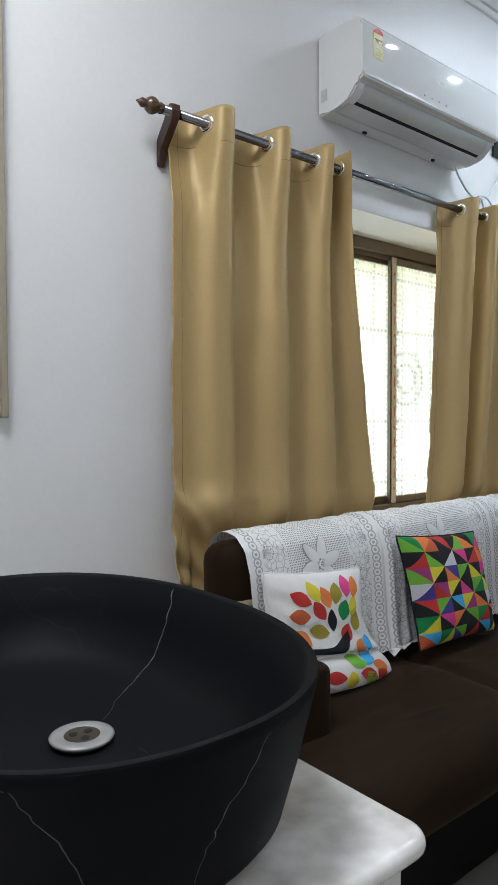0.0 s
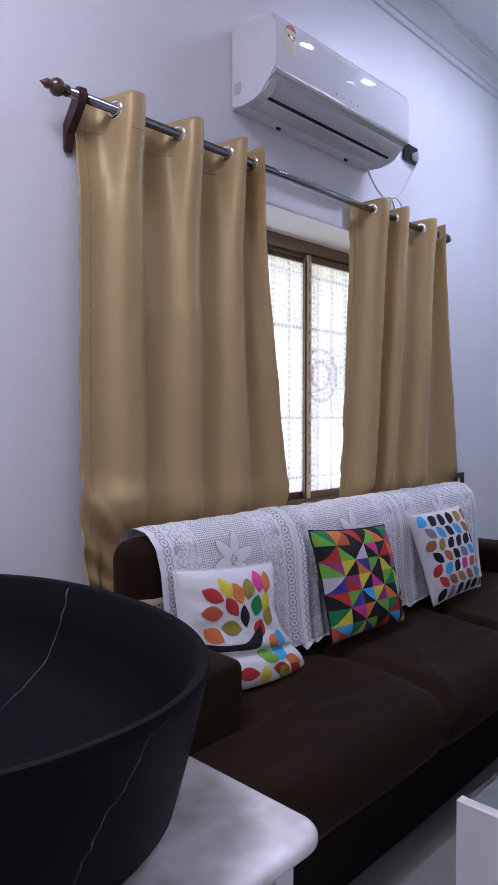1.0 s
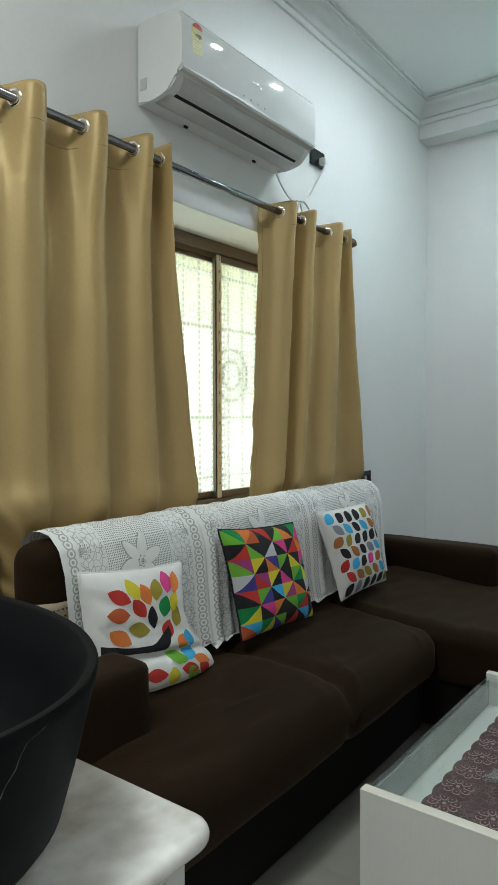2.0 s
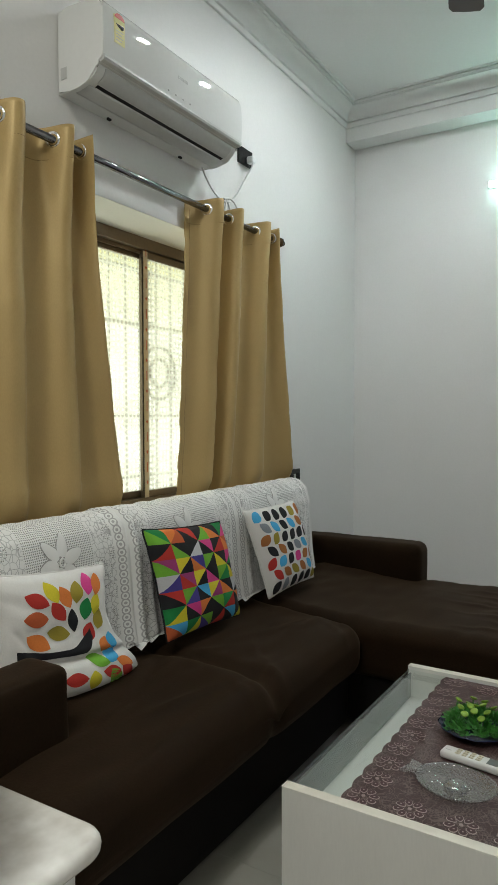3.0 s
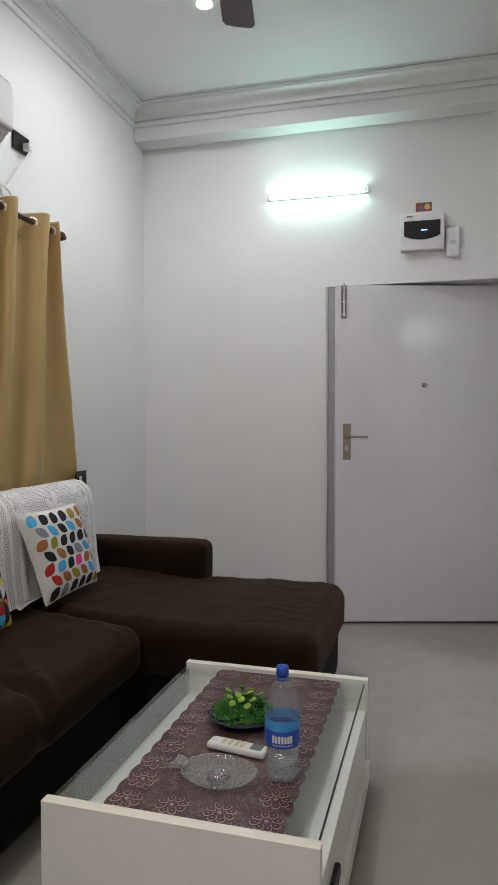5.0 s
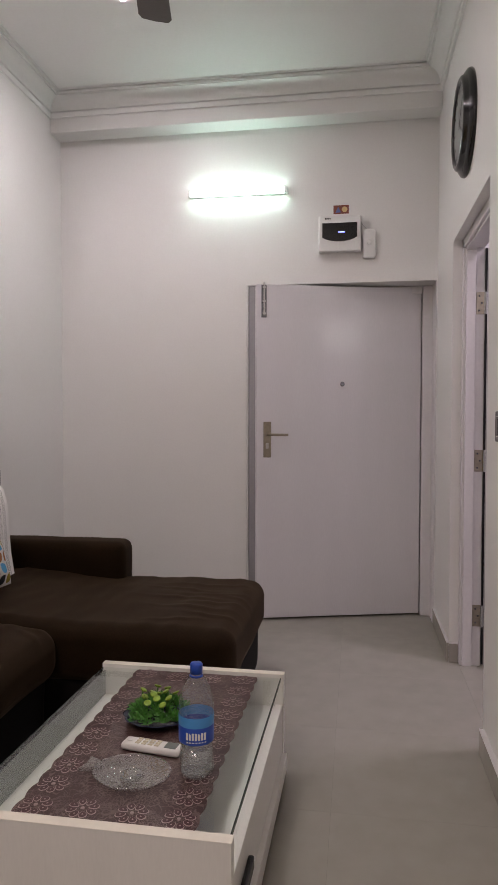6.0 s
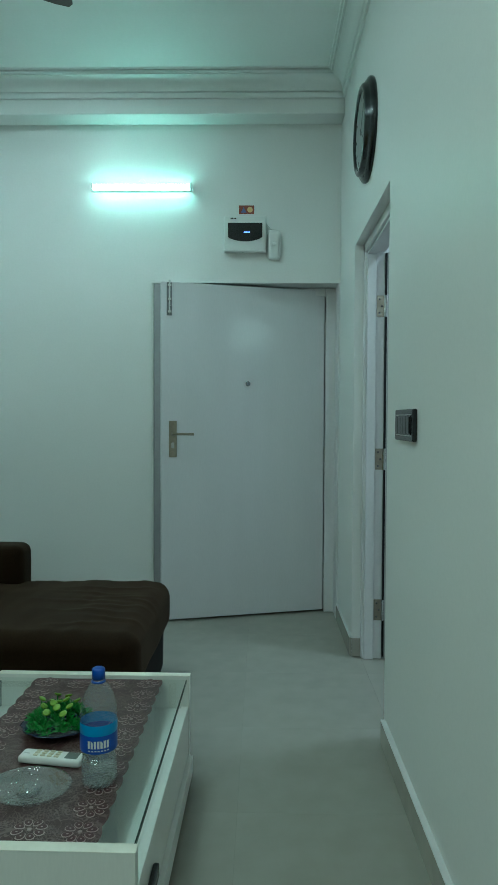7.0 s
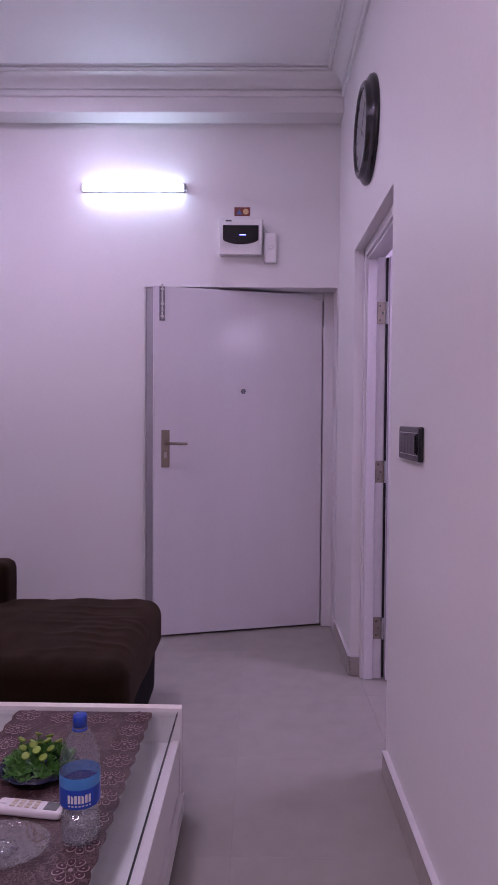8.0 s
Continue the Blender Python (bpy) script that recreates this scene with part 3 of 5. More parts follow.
def curtain(label, top, hem, z0, amp, seed, ease, pull=None):
    """An eyelet curtain. top and hem: where its folds stand along the wall, as (x at the rod, fold number) and x at the hem."""
    ob = thing("curtain", label, "curtain", group="window curtains")
    zt = ROD_Z + 0.042
    creases = ((1.98, 0.0015), (1.62, -0.002), (1.31, 0.002), (1.06, -0.0015))
    n = len(top) - 1

    def along(u, v):
        k = min(int(u * n), n - 1)
        f = u * n - k
        (xa, pa), (xb, pb) = top[k], top[k + 1]
        ha, hb = hem[k], hem[k + 1]
        return (xa + (xb - xa) * f) * (1 - v) + (ha + (hb - ha) * f) * v, pa + (pb - pa) * f, xb - xa

    def fn(u, v):
        z = zt + (z0 - zt) * v
        x, ph, wide = along(u, v ** 1.15)
        ph *= 2 * math.pi
        # broad rounded fronts, tight turns behind
        s = math.tanh(1.5 * math.sin(ph)) / math.tanh(1.5)
        fall = min(1, v / 0.22)
        fall = fall * fall * (3 - 2 * fall)
        a = amp * (1 - fall * ease(u)) * (1 + 0.25 * noise.noise(Vector((u * 4, v * 1.5, seed))))
        x += 0.014 * math.cos(ph) * (1 - 0.4 * v)
        y = ROD_Y - a * s - 0.010 * v
        wr = noise.noise(Vector((x * 5, z * 9, seed))) * 0.003 + noise.noise(Vector((x * 2, z * 3.4, seed + 7))) * 0.007 * v
        wr += 0.005 * noise.noise(Vector((x * 14, z * 26, seed + 3))) * max(0, 1 - u * 14)
        wr += 0.007 * noise.noise(Vector((x * 4 + z * 3, z * 1.2 - x, seed + 9))) * fall
        for zc, dp in creases:
            wr += dp * math.exp(-((z - zc - 0.02 * math.sin(x * 5)) / 0.007) ** 2)
        c = noise.noise(Vector((x * 3.5 + z * 2.2, z * 2.2 - x * 2.5, seed + 20)))
        wr += 0.0014 * math.exp(-(c / 0.035) ** 2) * fall
        zz = z + 0.007 * s * (1 - v)
        if pull:
            x, y, zz = pull(x, y, zz)
        return Vector((x, min(y + wr, W - 0.004), zz))

    cloth = part("cloth", sheet(fn, n * 32, 130), M_CURTAIN, ob, "", True)
    md = cloth.modifiers.new("thickness", "SOLIDIFY")
    md.thickness = 0.0025
    # stitched heading and side hem
    run_at = lambda v0: [fn(k / 60, v0) + Vector((0, -0.0025, 0)) for k in range(1, 60)]
    part("heading_stitch", tube(run_at(0.105 / (zt - z0)), 0.0011, 5), M_STITCH, ob)
    part("hem_stitch", tube([fn(0.045, k / 90) + Vector((0, -0.0022, 0)) for k in range(2, 78)], 0.0011, 5), M_STITCH, ob)
    spots = []
    for k in range(n):
        (xa, pa), (xb, pb) = top[k], top[k + 1]
        q = math.ceil(pa * 2) / 2
        while q < pb:
            spots.append((k + (q - pa) / (pb - pa)) / n)
            q += 0.5
    for u in spots:
        if not 0.02 < u < 0.99:
            continue
        p0, p1 = fn(u - 0.004, 0.042 / (zt - z0)), fn(u + 0.004, 0.042 / (zt - z0))
        t = (p1 - p0).normalized()
        nrm = Vector((t.y, -t.x, 0))
        c = (p0 + p1) / 2
        c = Vector((c.x, c.y, ROD_Z))
        rot = nrm.to_track_quat("Z", "Y").to_matrix().to_4x4()
        bmr = lathe([(0.0185, -0.003), (0.026, -0.004), (0.028, 0.0), (0.026, 0.004), (0.0185, 0.003)], 24, Matrix.Translation(c) @ rot, closed=True)
        part("eyelet", bmr, M_CHROME, ob, "chrome eyelet ring", True)
    return ob


def behind_sofa(x, y, z):
    g = max(0, min(1, (1.02 - z) / 0.11))
    g = g * g * (3 - 2 * g)
    return x, y + (1.685 + (y - 1.66) * 0.45 - y) * g, z


def pull_left(x, y, z):
    # swells over the sofa's back corner, then is squeezed behind it and falls free beside it
    k = math.exp(-((z - 1.04) / 0.05) ** 2) * math.exp(-((x - 1.21) / 0.06) ** 2)
    shelf = 0.004 * max(0, min(1, (x - 1.2) / 0.05)) * math.exp(-((z - 1.045) / 0.012) ** 2)
    # folds drawn from the free edge towards the corner
    drag = 0.0
    for x1, z1, slope, h in ((1.17, 1.00, -1.3, 0.022), (1.14, 0.90, -1.0, 0.018), (1.16, 0.80, -0.7, 0.016)):
        q = (z - z1 - slope * (x - x1)) / math.hypot(1, slope)
        drag += h * math.exp(-(q / 0.022) ** 2) * math.exp(-((x - x1) / 0.09) ** 2)
    x, y, z = behind_sofa(x, y, z)
    free = max(0, min(1, (0.98 - z) / 0.16)) * max(0, min(1, (1.165 - x) / 0.05))
    return x - 0.02 * free, y - 0.03 * k - shelf - drag - 0.075 * free * (1 + 0.5 * math.sin(x * 60)), z


curtain("gold-beige satin eyelet curtain gathered behind the sofa", ((1.125, -0.32), (1.275, 0.25), (1.509, 1.25), (1.72, 2.25), (1.805, 3.2)), (1.095, 1.27, 1.50, 1.735, 2.03), 0.5, 0.056, 3.0, lambda u: 0.56 - 0.12 * u, pull_left)
curtain("gold-beige satin eyelet curtain beside the corner", ((2.475, -0.3), (2.605, 0.25), (2.765, 1.25), (3.03, 2.25), (3.13, 3.1)), (2.35, 2.49, 2.62, 2.88, 3.33), 0.62, 0.056, 11.0, lambda u: 0.3 - 0.2 * u, lambda x, y, z: behind_sofa(x, y, z))

# ---- air conditioner ----
AX0, AX1 = 1.772, 2.625
M_SILVER = mat("silver_paint", (0.56, 0.56, 0.55), 0.32, 0.1, var=0.04, bump=0.0)
ac = thing("air_conditioner", "white split air conditioner fixed high on the wall", "air conditioner")
front = [(W - 0.205 - 0.011 * math.sin(math.pi * (0.18 + 0.64 * k / 12)), 2.458 + 0.175 * k / 12) for k in range(13)]
prof = [(W - 0.002, 2.388), (W - 0.06, 2.386)] + [(W - 0.06 - 0.126 * math.sin(k * math.pi / 16), 2.386 + 0.062 * (1 - math.cos(k * math.pi / 16))) for k in range(1, 9)] + [(W - 0.195, 2.450)] + front + [(W - 0.203, 2.648), (W - 0.19, 2.660), (W - 0.15, 2.668), (W - 0.05, 2.668), (W - 0.002, 2.664)]
case = part("casing", prism(prof, "x", AX0, AX1, 0.006), M_AC, ac, "", True)
case.data.set_sharp_from_angle(angle=radians(28))
part("silver_strip", prism([(W - 0.200, 2.449), (W - 0.2135, 2.453), (W - 0.2165, 2.460), (W - 0.2165, 2.470), (W - 0.2095, 2.474), (W - 0.200, 2.462)], "x", AX0 + 0.003, AX1 - 0.003), M_SILVER, ac, "silver trim strip", False)
part("strip_groove", box((AX0 + 0.003, W - 0.2172, 2.4595), (AX1 - 0.003, W - 0.2164, 2.4615)), M_GREY_PL, ac)
def ac_curve(deg, out):
    a = radians(deg)
    return (W - 0.06 - (0.126 + out) * math.sin(a), 2.386 + 0.062 - (0.062 + out) * math.cos(a))


def ac_strip(lo, hi, depth):
    n = 8
    way = [lo + (hi - lo) * k / n for k in range(n + 1)]
    return [ac_curve(d, depth) for d in way] + [ac_curve(d, -0.004) for d in reversed(way)]


# no opening is cut: a raised dark strip carries the slot's shade
part("air_slot", prism(ac_strip(36, 43, 0.0012), "x", AX0 + 0.045, AX1 - 0.045), M_DARK, ac)
vane = part("vane", prism(ac_strip(44, 87, 0.003), "x", AX0 + 0.04, AX1 - 0.04, 0.001), M_SILVER, ac, "pale silver louvre", True)
vane.data.set_sharp_from_angle(angle=radians(30))
part("underside", prism(ac_strip(4, 35, 0.0015), "x", AX0 + 0.02, AX1 - 0.02), M_GREY_PL, ac, "pale grey underside", True)
for x in (AX0 + 0.22, AX1 - 0.2):
    part("clip", box((x, W - 0.030, 2.379), (x + 0.018, W - 0.020, 2.388), 0.002), M_DARK, ac)
M_LABEL = mat("label_yellow", (0.72, 0.66, 0.30), 0.5, var=0.05)
M_RED = mat("label_red", (0.50, 0.05, 0.05), 0.5, var=0.05)
lb = part("energy_label", box((AX0 + 0.052, W - 0.2172, 2.53), (AX0 + 0.102, W - 0.2130, 2.622), 0.0), M_LABEL, ac, "yellow and red energy rating label")
bm = bmesh.new()
bm.faces.new([bm.verts.new((AX0 + 0.077 + 0.025 * math.cos(a), W - 0.2178, 2.612 + 0.018 * math.sin(a))) for a in (math.pi * k / 10 for k in range(11))])
part("red_arc", bm, M_RED, lb)
part("dark_arrow", prism([(AX0 + 0.057, 2.594), (AX0 + 0.097, 2.596), (AX0 + 0.098, 2.586), (AX0 + 0.087, 2.580), (AX0 + 0.067, 2.587)], "y", W - 0.2179, W - 0.2170), M_BLACK, lb)
for k in range(4):
    part("text_bar", box((AX0 + 0.059, W - 0.2177, 2.57 - k * 0.01), (AX0 + 0.095 - 0.008 * (k % 2), W - 0.2170, 2.573 - k * 0.01)), M_GREY_PL, lb)
bm = bmesh.new()
for k in range(6):
    add_box(bm, (AX0 + 0.40 + k * 0.0105, W - 0.2166, 2.555), (AX0 + 0.408 + k * 0.0105, W - 0.2150, 2.566))
part("maker_mark", bm, M_GREY_PL, ac)
for k in range(4):
    part("status_mark", box((AX0 + 0.34 + k * 0.045, W - 0.2168, 2.487), (AX0 + 0.346 + k * 0.045, W - 0.2120, 2.491)), M_GREY_PL, ac)
part("tube_clamp", box((AX0 - 0.003, W - 0.05, 2.43), (AX0, W - 0.02, 2.47), 0.0015), M_GREY_PL, ac)

sock = thing("wall_socket", "black wall socket plate with a white plug", "socket")
part("plate", box((2.925, W - 0.012, 2.525), (3.055, W, 2.608), 0.004), M_BLACK, sock)
part("plug", box((2.992, W - 0.05, 2.535), (3.026, W - 0.012, 2.570), 0.008, 3), M_PLASTIC, sock, "white plug")
cable = thing("power_cable", "white looped power cable hanging from the air conditioner", "cable")


def wire(pts, n=24):
    out = []
    P = [Vector(p) for p in pts]
    P = [P[0] * 2 - P[1]] + P + [P[-1] * 2 - P[-2]]
    for i in range(1, len(P) - 2):
        for k in range(8):
            t = k / 8
            a, b, c, d = P[i - 1:i + 3]
            out.append(0.5 * (2 * b + (c - a) * t + (2 * a - 5 * b + 4 * c - d) * t * t + (3 * b - a - 3 * c + d) * t ** 3))
    return out + [P[-2]]


part("cord", tube(wire([(2.585, W - 0.03, 2.395), (2.62, W - 0.035, 2.345), (2.69, W - 0.035, 2.298), (2.775, W - 0.035, 2.285), (2.86, W - 0.03, 2.33), (2.93, W - 0.035, 2.42), (2.985, W - 0.045, 2.50), (3.01, W - 0.046, 2.545)]), 0.005, 8), M_PLASTIC, cable, "", True)
part("cord_loop", tube(wire([(2.74, W - 0.045, 2.29), (2.80, W - 0.05, 2.30), (2.86, W - 0.045, 2.27), (2.89, W - 0.03, 2.22), (2.83, W - 0.03, 2.245), (2.775, W - 0.04, 2.29), (2.765, W - 0.035, 2.23), (2.79, W - 0.035, 2.20)]), 0.005, 8), M_PLASTIC, cable, "", True)

sk2 = thing("wall_socket", "black switched socket low beside the curtain", "socket")
part("plate", box((3.47, W - 0.012, 0.874), (3.585, W, 0.982), 0.004), M_BLACK, sk2)
part("rocker", box((3.50, W - 0.017, 0.90), (3.525, W - 0.012, 0.955), 0.002), M_GREY_PL, sk2)
part("outlet", box((3.535, W - 0.014, 0.90), (3.57, W - 0.012, 0.955), 0.002), M_DARK, sk2)

# ---- sofa ----
sofa = thing("sofa", "L-shaped sofa under a dark brown stretch cover", "sofa")


def sag(cx, cy, rx, ry, depth):
    def f(w):
        if w.z > 0.3:
            w.z += depth * math.exp(-((w.x - cx) / rx) ** 2 - ((w.y - cy) / ry) ** 2)
            w.z += 0.035 * max(0, min(1, (w.y - 1.05) / 0.4))
            w.z += 0.009 * noise.noise(Vector((w.x * 3, w.y * 7, 1))) + 0.006 * noise.noise(Vector((w.x * 6, w.y * 16, 4)))
        return w
    return f


part("base", soft_box((1.02, 1.03, 0.02), (2.66, 1.70, 0.30), 0.03, 10, 0.006), M_SOFA_BASE, sofa, "", True)
part("chaise_base", soft_box((2.67, 0.30, 0.02), (3.50, 1.70, 0.30), 0.04, 10, 0.006), M_SOFA_BASE, sofa, "", True)
def long_seat(w):
    w = sag(1.5, 1.2, 0.4, 0.3, 0.012)(w)
    crease = math.exp(-((w.x - 1.90 - 0.03 * math.sin(w.y * 7)) / 0.030) ** 2)
    if w.z > 0.36:
        w.z -= 0.032 * crease * (0.6 + 0.4 * max(0, min(1, (1.25 - w.y) / 0.2)))
    elif w.y < 1.05:
        w.y += 0.014 * crease
    if w.z > 0.38:
        # drag folds running out from the crease
        for q, (x, y, a, ln, h) in enumerate(((1.72, 1.28, 0.25, 0.13, 0.010), (1.62, 1.12, -0.2, 0.16, 0.009), (2.02, 1.06, 0.9, 0.12, 0.011), (2.1, 1.16, 0.6, 0.10, 0.009), (1.45, 1.2, 0.1, 0.12, 0.009), (1.8, 1.02, 1.2, 0.10, 0.010), (2.35, 1.2, -0.3, 0.14, 0.007), (1.55, 1.36, 0.1, 0.18, 0.008), (1.95, 1.3, -0.5, 0.12, 0.008), (1.98, 1.00, 1.4, 0.08, 0.010), (2.5, 1.02, 1.1, 0.08, 0.008))):
            du, dv = (w.x - x) * math.cos(a) + (w.y - y) * math.sin(a), (w.y - y) * math.cos(a) - (w.x - x) * math.sin(a)
            w.z += 0.7 * h * math.exp(-(du / ln) ** 2 - (dv / 0.016) ** 2)
    return w


def chaise_seat(w):
    w = sag(3.05, 0.8, 0.4, 0.5, 0.012)(w)
    if w.z > 0.38:
        for x, y, a, ln, h in ((2.92, 0.50, 1.50, 0.15, 0.009), (3.00, 0.42, 1.62, 0.12, 0.010), (3.07, 0.56, 1.52, 0.18, 0.008), (3.15, 0.46, 1.66, 0.13, 0.009), (3.22, 0.58, 1.48, 0.16, 0.007), (2.83, 0.40, 1.40, 0.10, 0.011), (3.32, 0.50, 1.58, 0.15, 0.007), (2.76, 0.52, 1.75, 0.10, 0.007), (3.10, 0.34, 1.20, 0.08, 0.008)):
            du, dv = (w.x - x) * math.cos(a) + (w.y - y) * math.sin(a), (w.y - y) * math.cos(a) - (w.x - x) * math.sin(a)
            w.z += 0.7 * h * math.exp(-(du / ln) ** 2 - (dv / 0.014) ** 2)
    return w


part("seat_cushion", soft_box((1.00, 0.96, 0.24), (2.645, 1.60, 0.455), 0.085, 110, 0.004, 4, long_seat), M_SOFA, sofa, "", True)
part("chaise_cushion", soft_box((2.625, 0.27, 0.22), (3.52, 1.62, 0.455), 0.07, 90, 0.006, 4, chaise_seat), M_SOFA, sofa, "", True)
part("backrest", soft_box((1.125, 1.47, 0.28), (3.17, 1.605, 0.950), 0.060, 26, 0.005, 3), M_SOFA, sofa, "", True)
part("armrest", soft_box((1.00, 1.212, 0.25), (1.298, 1.372, 0.66), 0.03, 14, 0.006, 6), M_SOFA, sofa, "", True)
part("armrest", soft_box((3.40, 0.975, 0.25), (3.57, 1.715, 0.635), 0.045, 14, 0.005, 6), M_SOFA, sofa, "", True)
part("side_strip", soft_box((1.094, 1.464, 0.70), (1.245, 1.60, 0.792), 0.018, 10, 0.004, 8), M_STRIP, sofa, "beige dotted strip of the old upholstery", True)

# woven dots of the old upholstery
bm = bmesh.new()
for row in range(4):
    for k in range(9):
        xd, zd = 1.108 + 0.0145 * k + 0.007 * (row % 2), 0.712 + 0.019 * row
        add_box(bm, (xd, 1.4615, zd), (xd + 0.005, 1.4645, zd + 0.004))
part("woven_dots", bm, M_WOODEN, sofa)

# ---- coffee table ----
TX0, TX1, TY0, TY1, TZ = 1.540, 2.527, 0.073, 0.742, 0.363
# the table and the runner on it stand a little askew
SKEW = Matrix.Translation((2.03, 0.41, 0)) @ Matrix.Rotation(radians(-0.55), 4, "Z") @ Matrix.Translation((-2.03, -0.41, 0))
table = thing("coffee_table", "white laminate coffee table with a clear glass top", "table")
table.matrix_world = SKEW
for x0, x1 in ((TX0, TX0 + 0.03), (TX1 - 0.03, TX1)):
    e = part("end_panel", box((x0, TY0, 0), (x1, TY1, TZ - 0.0015), 0.001), M_WHITE_BOARD, table)
    part("edge_band", box((x0 - 0.0008, TY0 - 0.0008, TZ - 0.0015), (x1 + 0.0008, TY1 + 0.0008, TZ), 0.0006, 1), M_EDGE, e, "cream edge banding")
bm = bmesh.new()
bm.faces.new([bm.verts.new(v) for v in ((TX0 + 0.031, TY0 + 0.012, TZ - 0.013), (TX1 - 0.031, TY0 + 0.012, TZ - 0.013), (TX1 - 0.031, TY1 - 0.004, TZ - 0.013), (TX0 + 0.031, TY1 - 0.004, TZ - 0.013))])
part("glass_top", bm, M_GLASS, table, "clear glass top")
for ya, yb in ((TY0 + 0.009, TY0 + 0.012), (TY1 - 0.004, TY1 - 0.001)):
    part("glass_edge", box((TX0 + 0.031, ya, TZ - 0.022), (TX1 - 0.031, yb, TZ - 0.0125)), M_GLASS_EDGE, table, "dark green glass edge")
part("side_glass", box((TX0 + 0.031, TY1 - 0.012, 0.250), (TX1 - 0.031, TY1 - 0.008, TZ - 0.023)), M_SIDE_GLASS, table, "grey glass side of the tray")
part("drawer_box", box((TX0 + 0.031, TY0 + 0.03, 0.09), (TX1 - 0.031, TY1 - 0.008, 0.250), 0.001), M_WHITE_BOARD, table)
dr = part("drawer_front", box((TX0 + 0.033, TY0 + 0.004, 0.09), (TX1 - 0.033, TY0 + 0.028, 0.258), 0.0015), M_WHITE_BOARD, table)
part("handle", box((TX0 + 0.10, TY0 - 0.012, 0.15), (TX0 + 0.24, TY0 + 0.004, 0.185), 0.006, 3), M_BLACK, dr, "black drawer pull")
part("bottom_board", box((TX0 + 0.031, TY0 - 0.012, 0.025), (TX1 - 0.031, TY1 - 0.02, 0.085), 0.001), M_WHITE_BOARD, table)

# ---- washstand ----
SZ = 0.908
stand = thing("wash_stand", "white marble slab on a white metal stand", "wash stand")
M_MARBLE = mat("white_marble", (0.80, 0.78, 0.76), 0.22, second=(0.44, 0.40, 0.36), big=9, fine=26, bump=0.02, spec=0.5)
SX1, SY0, SY1, SX0 = 0.541, 0.372, 1.08, -0.45
def slab_ring(inset, z):
    r = 0.030
    out = []
    for cx, cy, a0 in ((SX1 - r, SY0 + r, -90), (SX1 - r, SY1 - r, 0), (SX0 + r, SY1 - r, 90), (SX0 + r, SY0 + r, 180)):
        for k in range(7):
            a = radians(a0 + 15 * k)
            out.append((cx + (r - inset) * math.cos(a), cy + (r - inset) * math.sin(a), z))
    return out


bm = bmesh.new()
prev = None
for k in range(9):
    a = radians(-90 + 22.5 * k)
    cur = [bm.verts.new(v) for v in slab_ring(0.010 * (1 - math.cos(a)), SZ - 0.010 + 0.010 * math.sin(a))]
    if prev:
        for j in range(len(cur)):
            bm.faces.new((prev[j], prev[(j + 1) % len(cur)], cur[(j + 1) % len(cur)], cur[j]))
    else:
        bm.faces.new(cur)
    prev = cur
bm.faces.new(prev)
slab = part("slab", bm, M_MARBLE, stand, "white marble slab with a rounded edge", True)
slab.data.set_sharp_from_angle(angle=radians(40))
for x, y in ((SX1 - 0.04, SY0 + 0.035), (SX1 - 0.04, SY1 - 0.06), (SX0 + 0.02, SY0 + 0.035), (SX0 + 0.02, SY1 - 0.06)):
    part("leg", box((x - 0.0125, y - 0.0125, 0), (x + 0.0125, y + 0.0125, SZ - 0.02), 0.002), M_PLASTIC, stand)
part("rail", boxes(((SX0 + 0.033, SY0 + 0.0225, SZ - 0.038), (SX1 - 0.053, SY0 + 0.0475, SZ - 0.021)), ((SX1 - 0.0525, SY0 + 0.0480, SZ - 0.038), (SX1 - 0.0275, SY1 - 0.073, SZ - 0.021))), M_PLASTIC, stand)
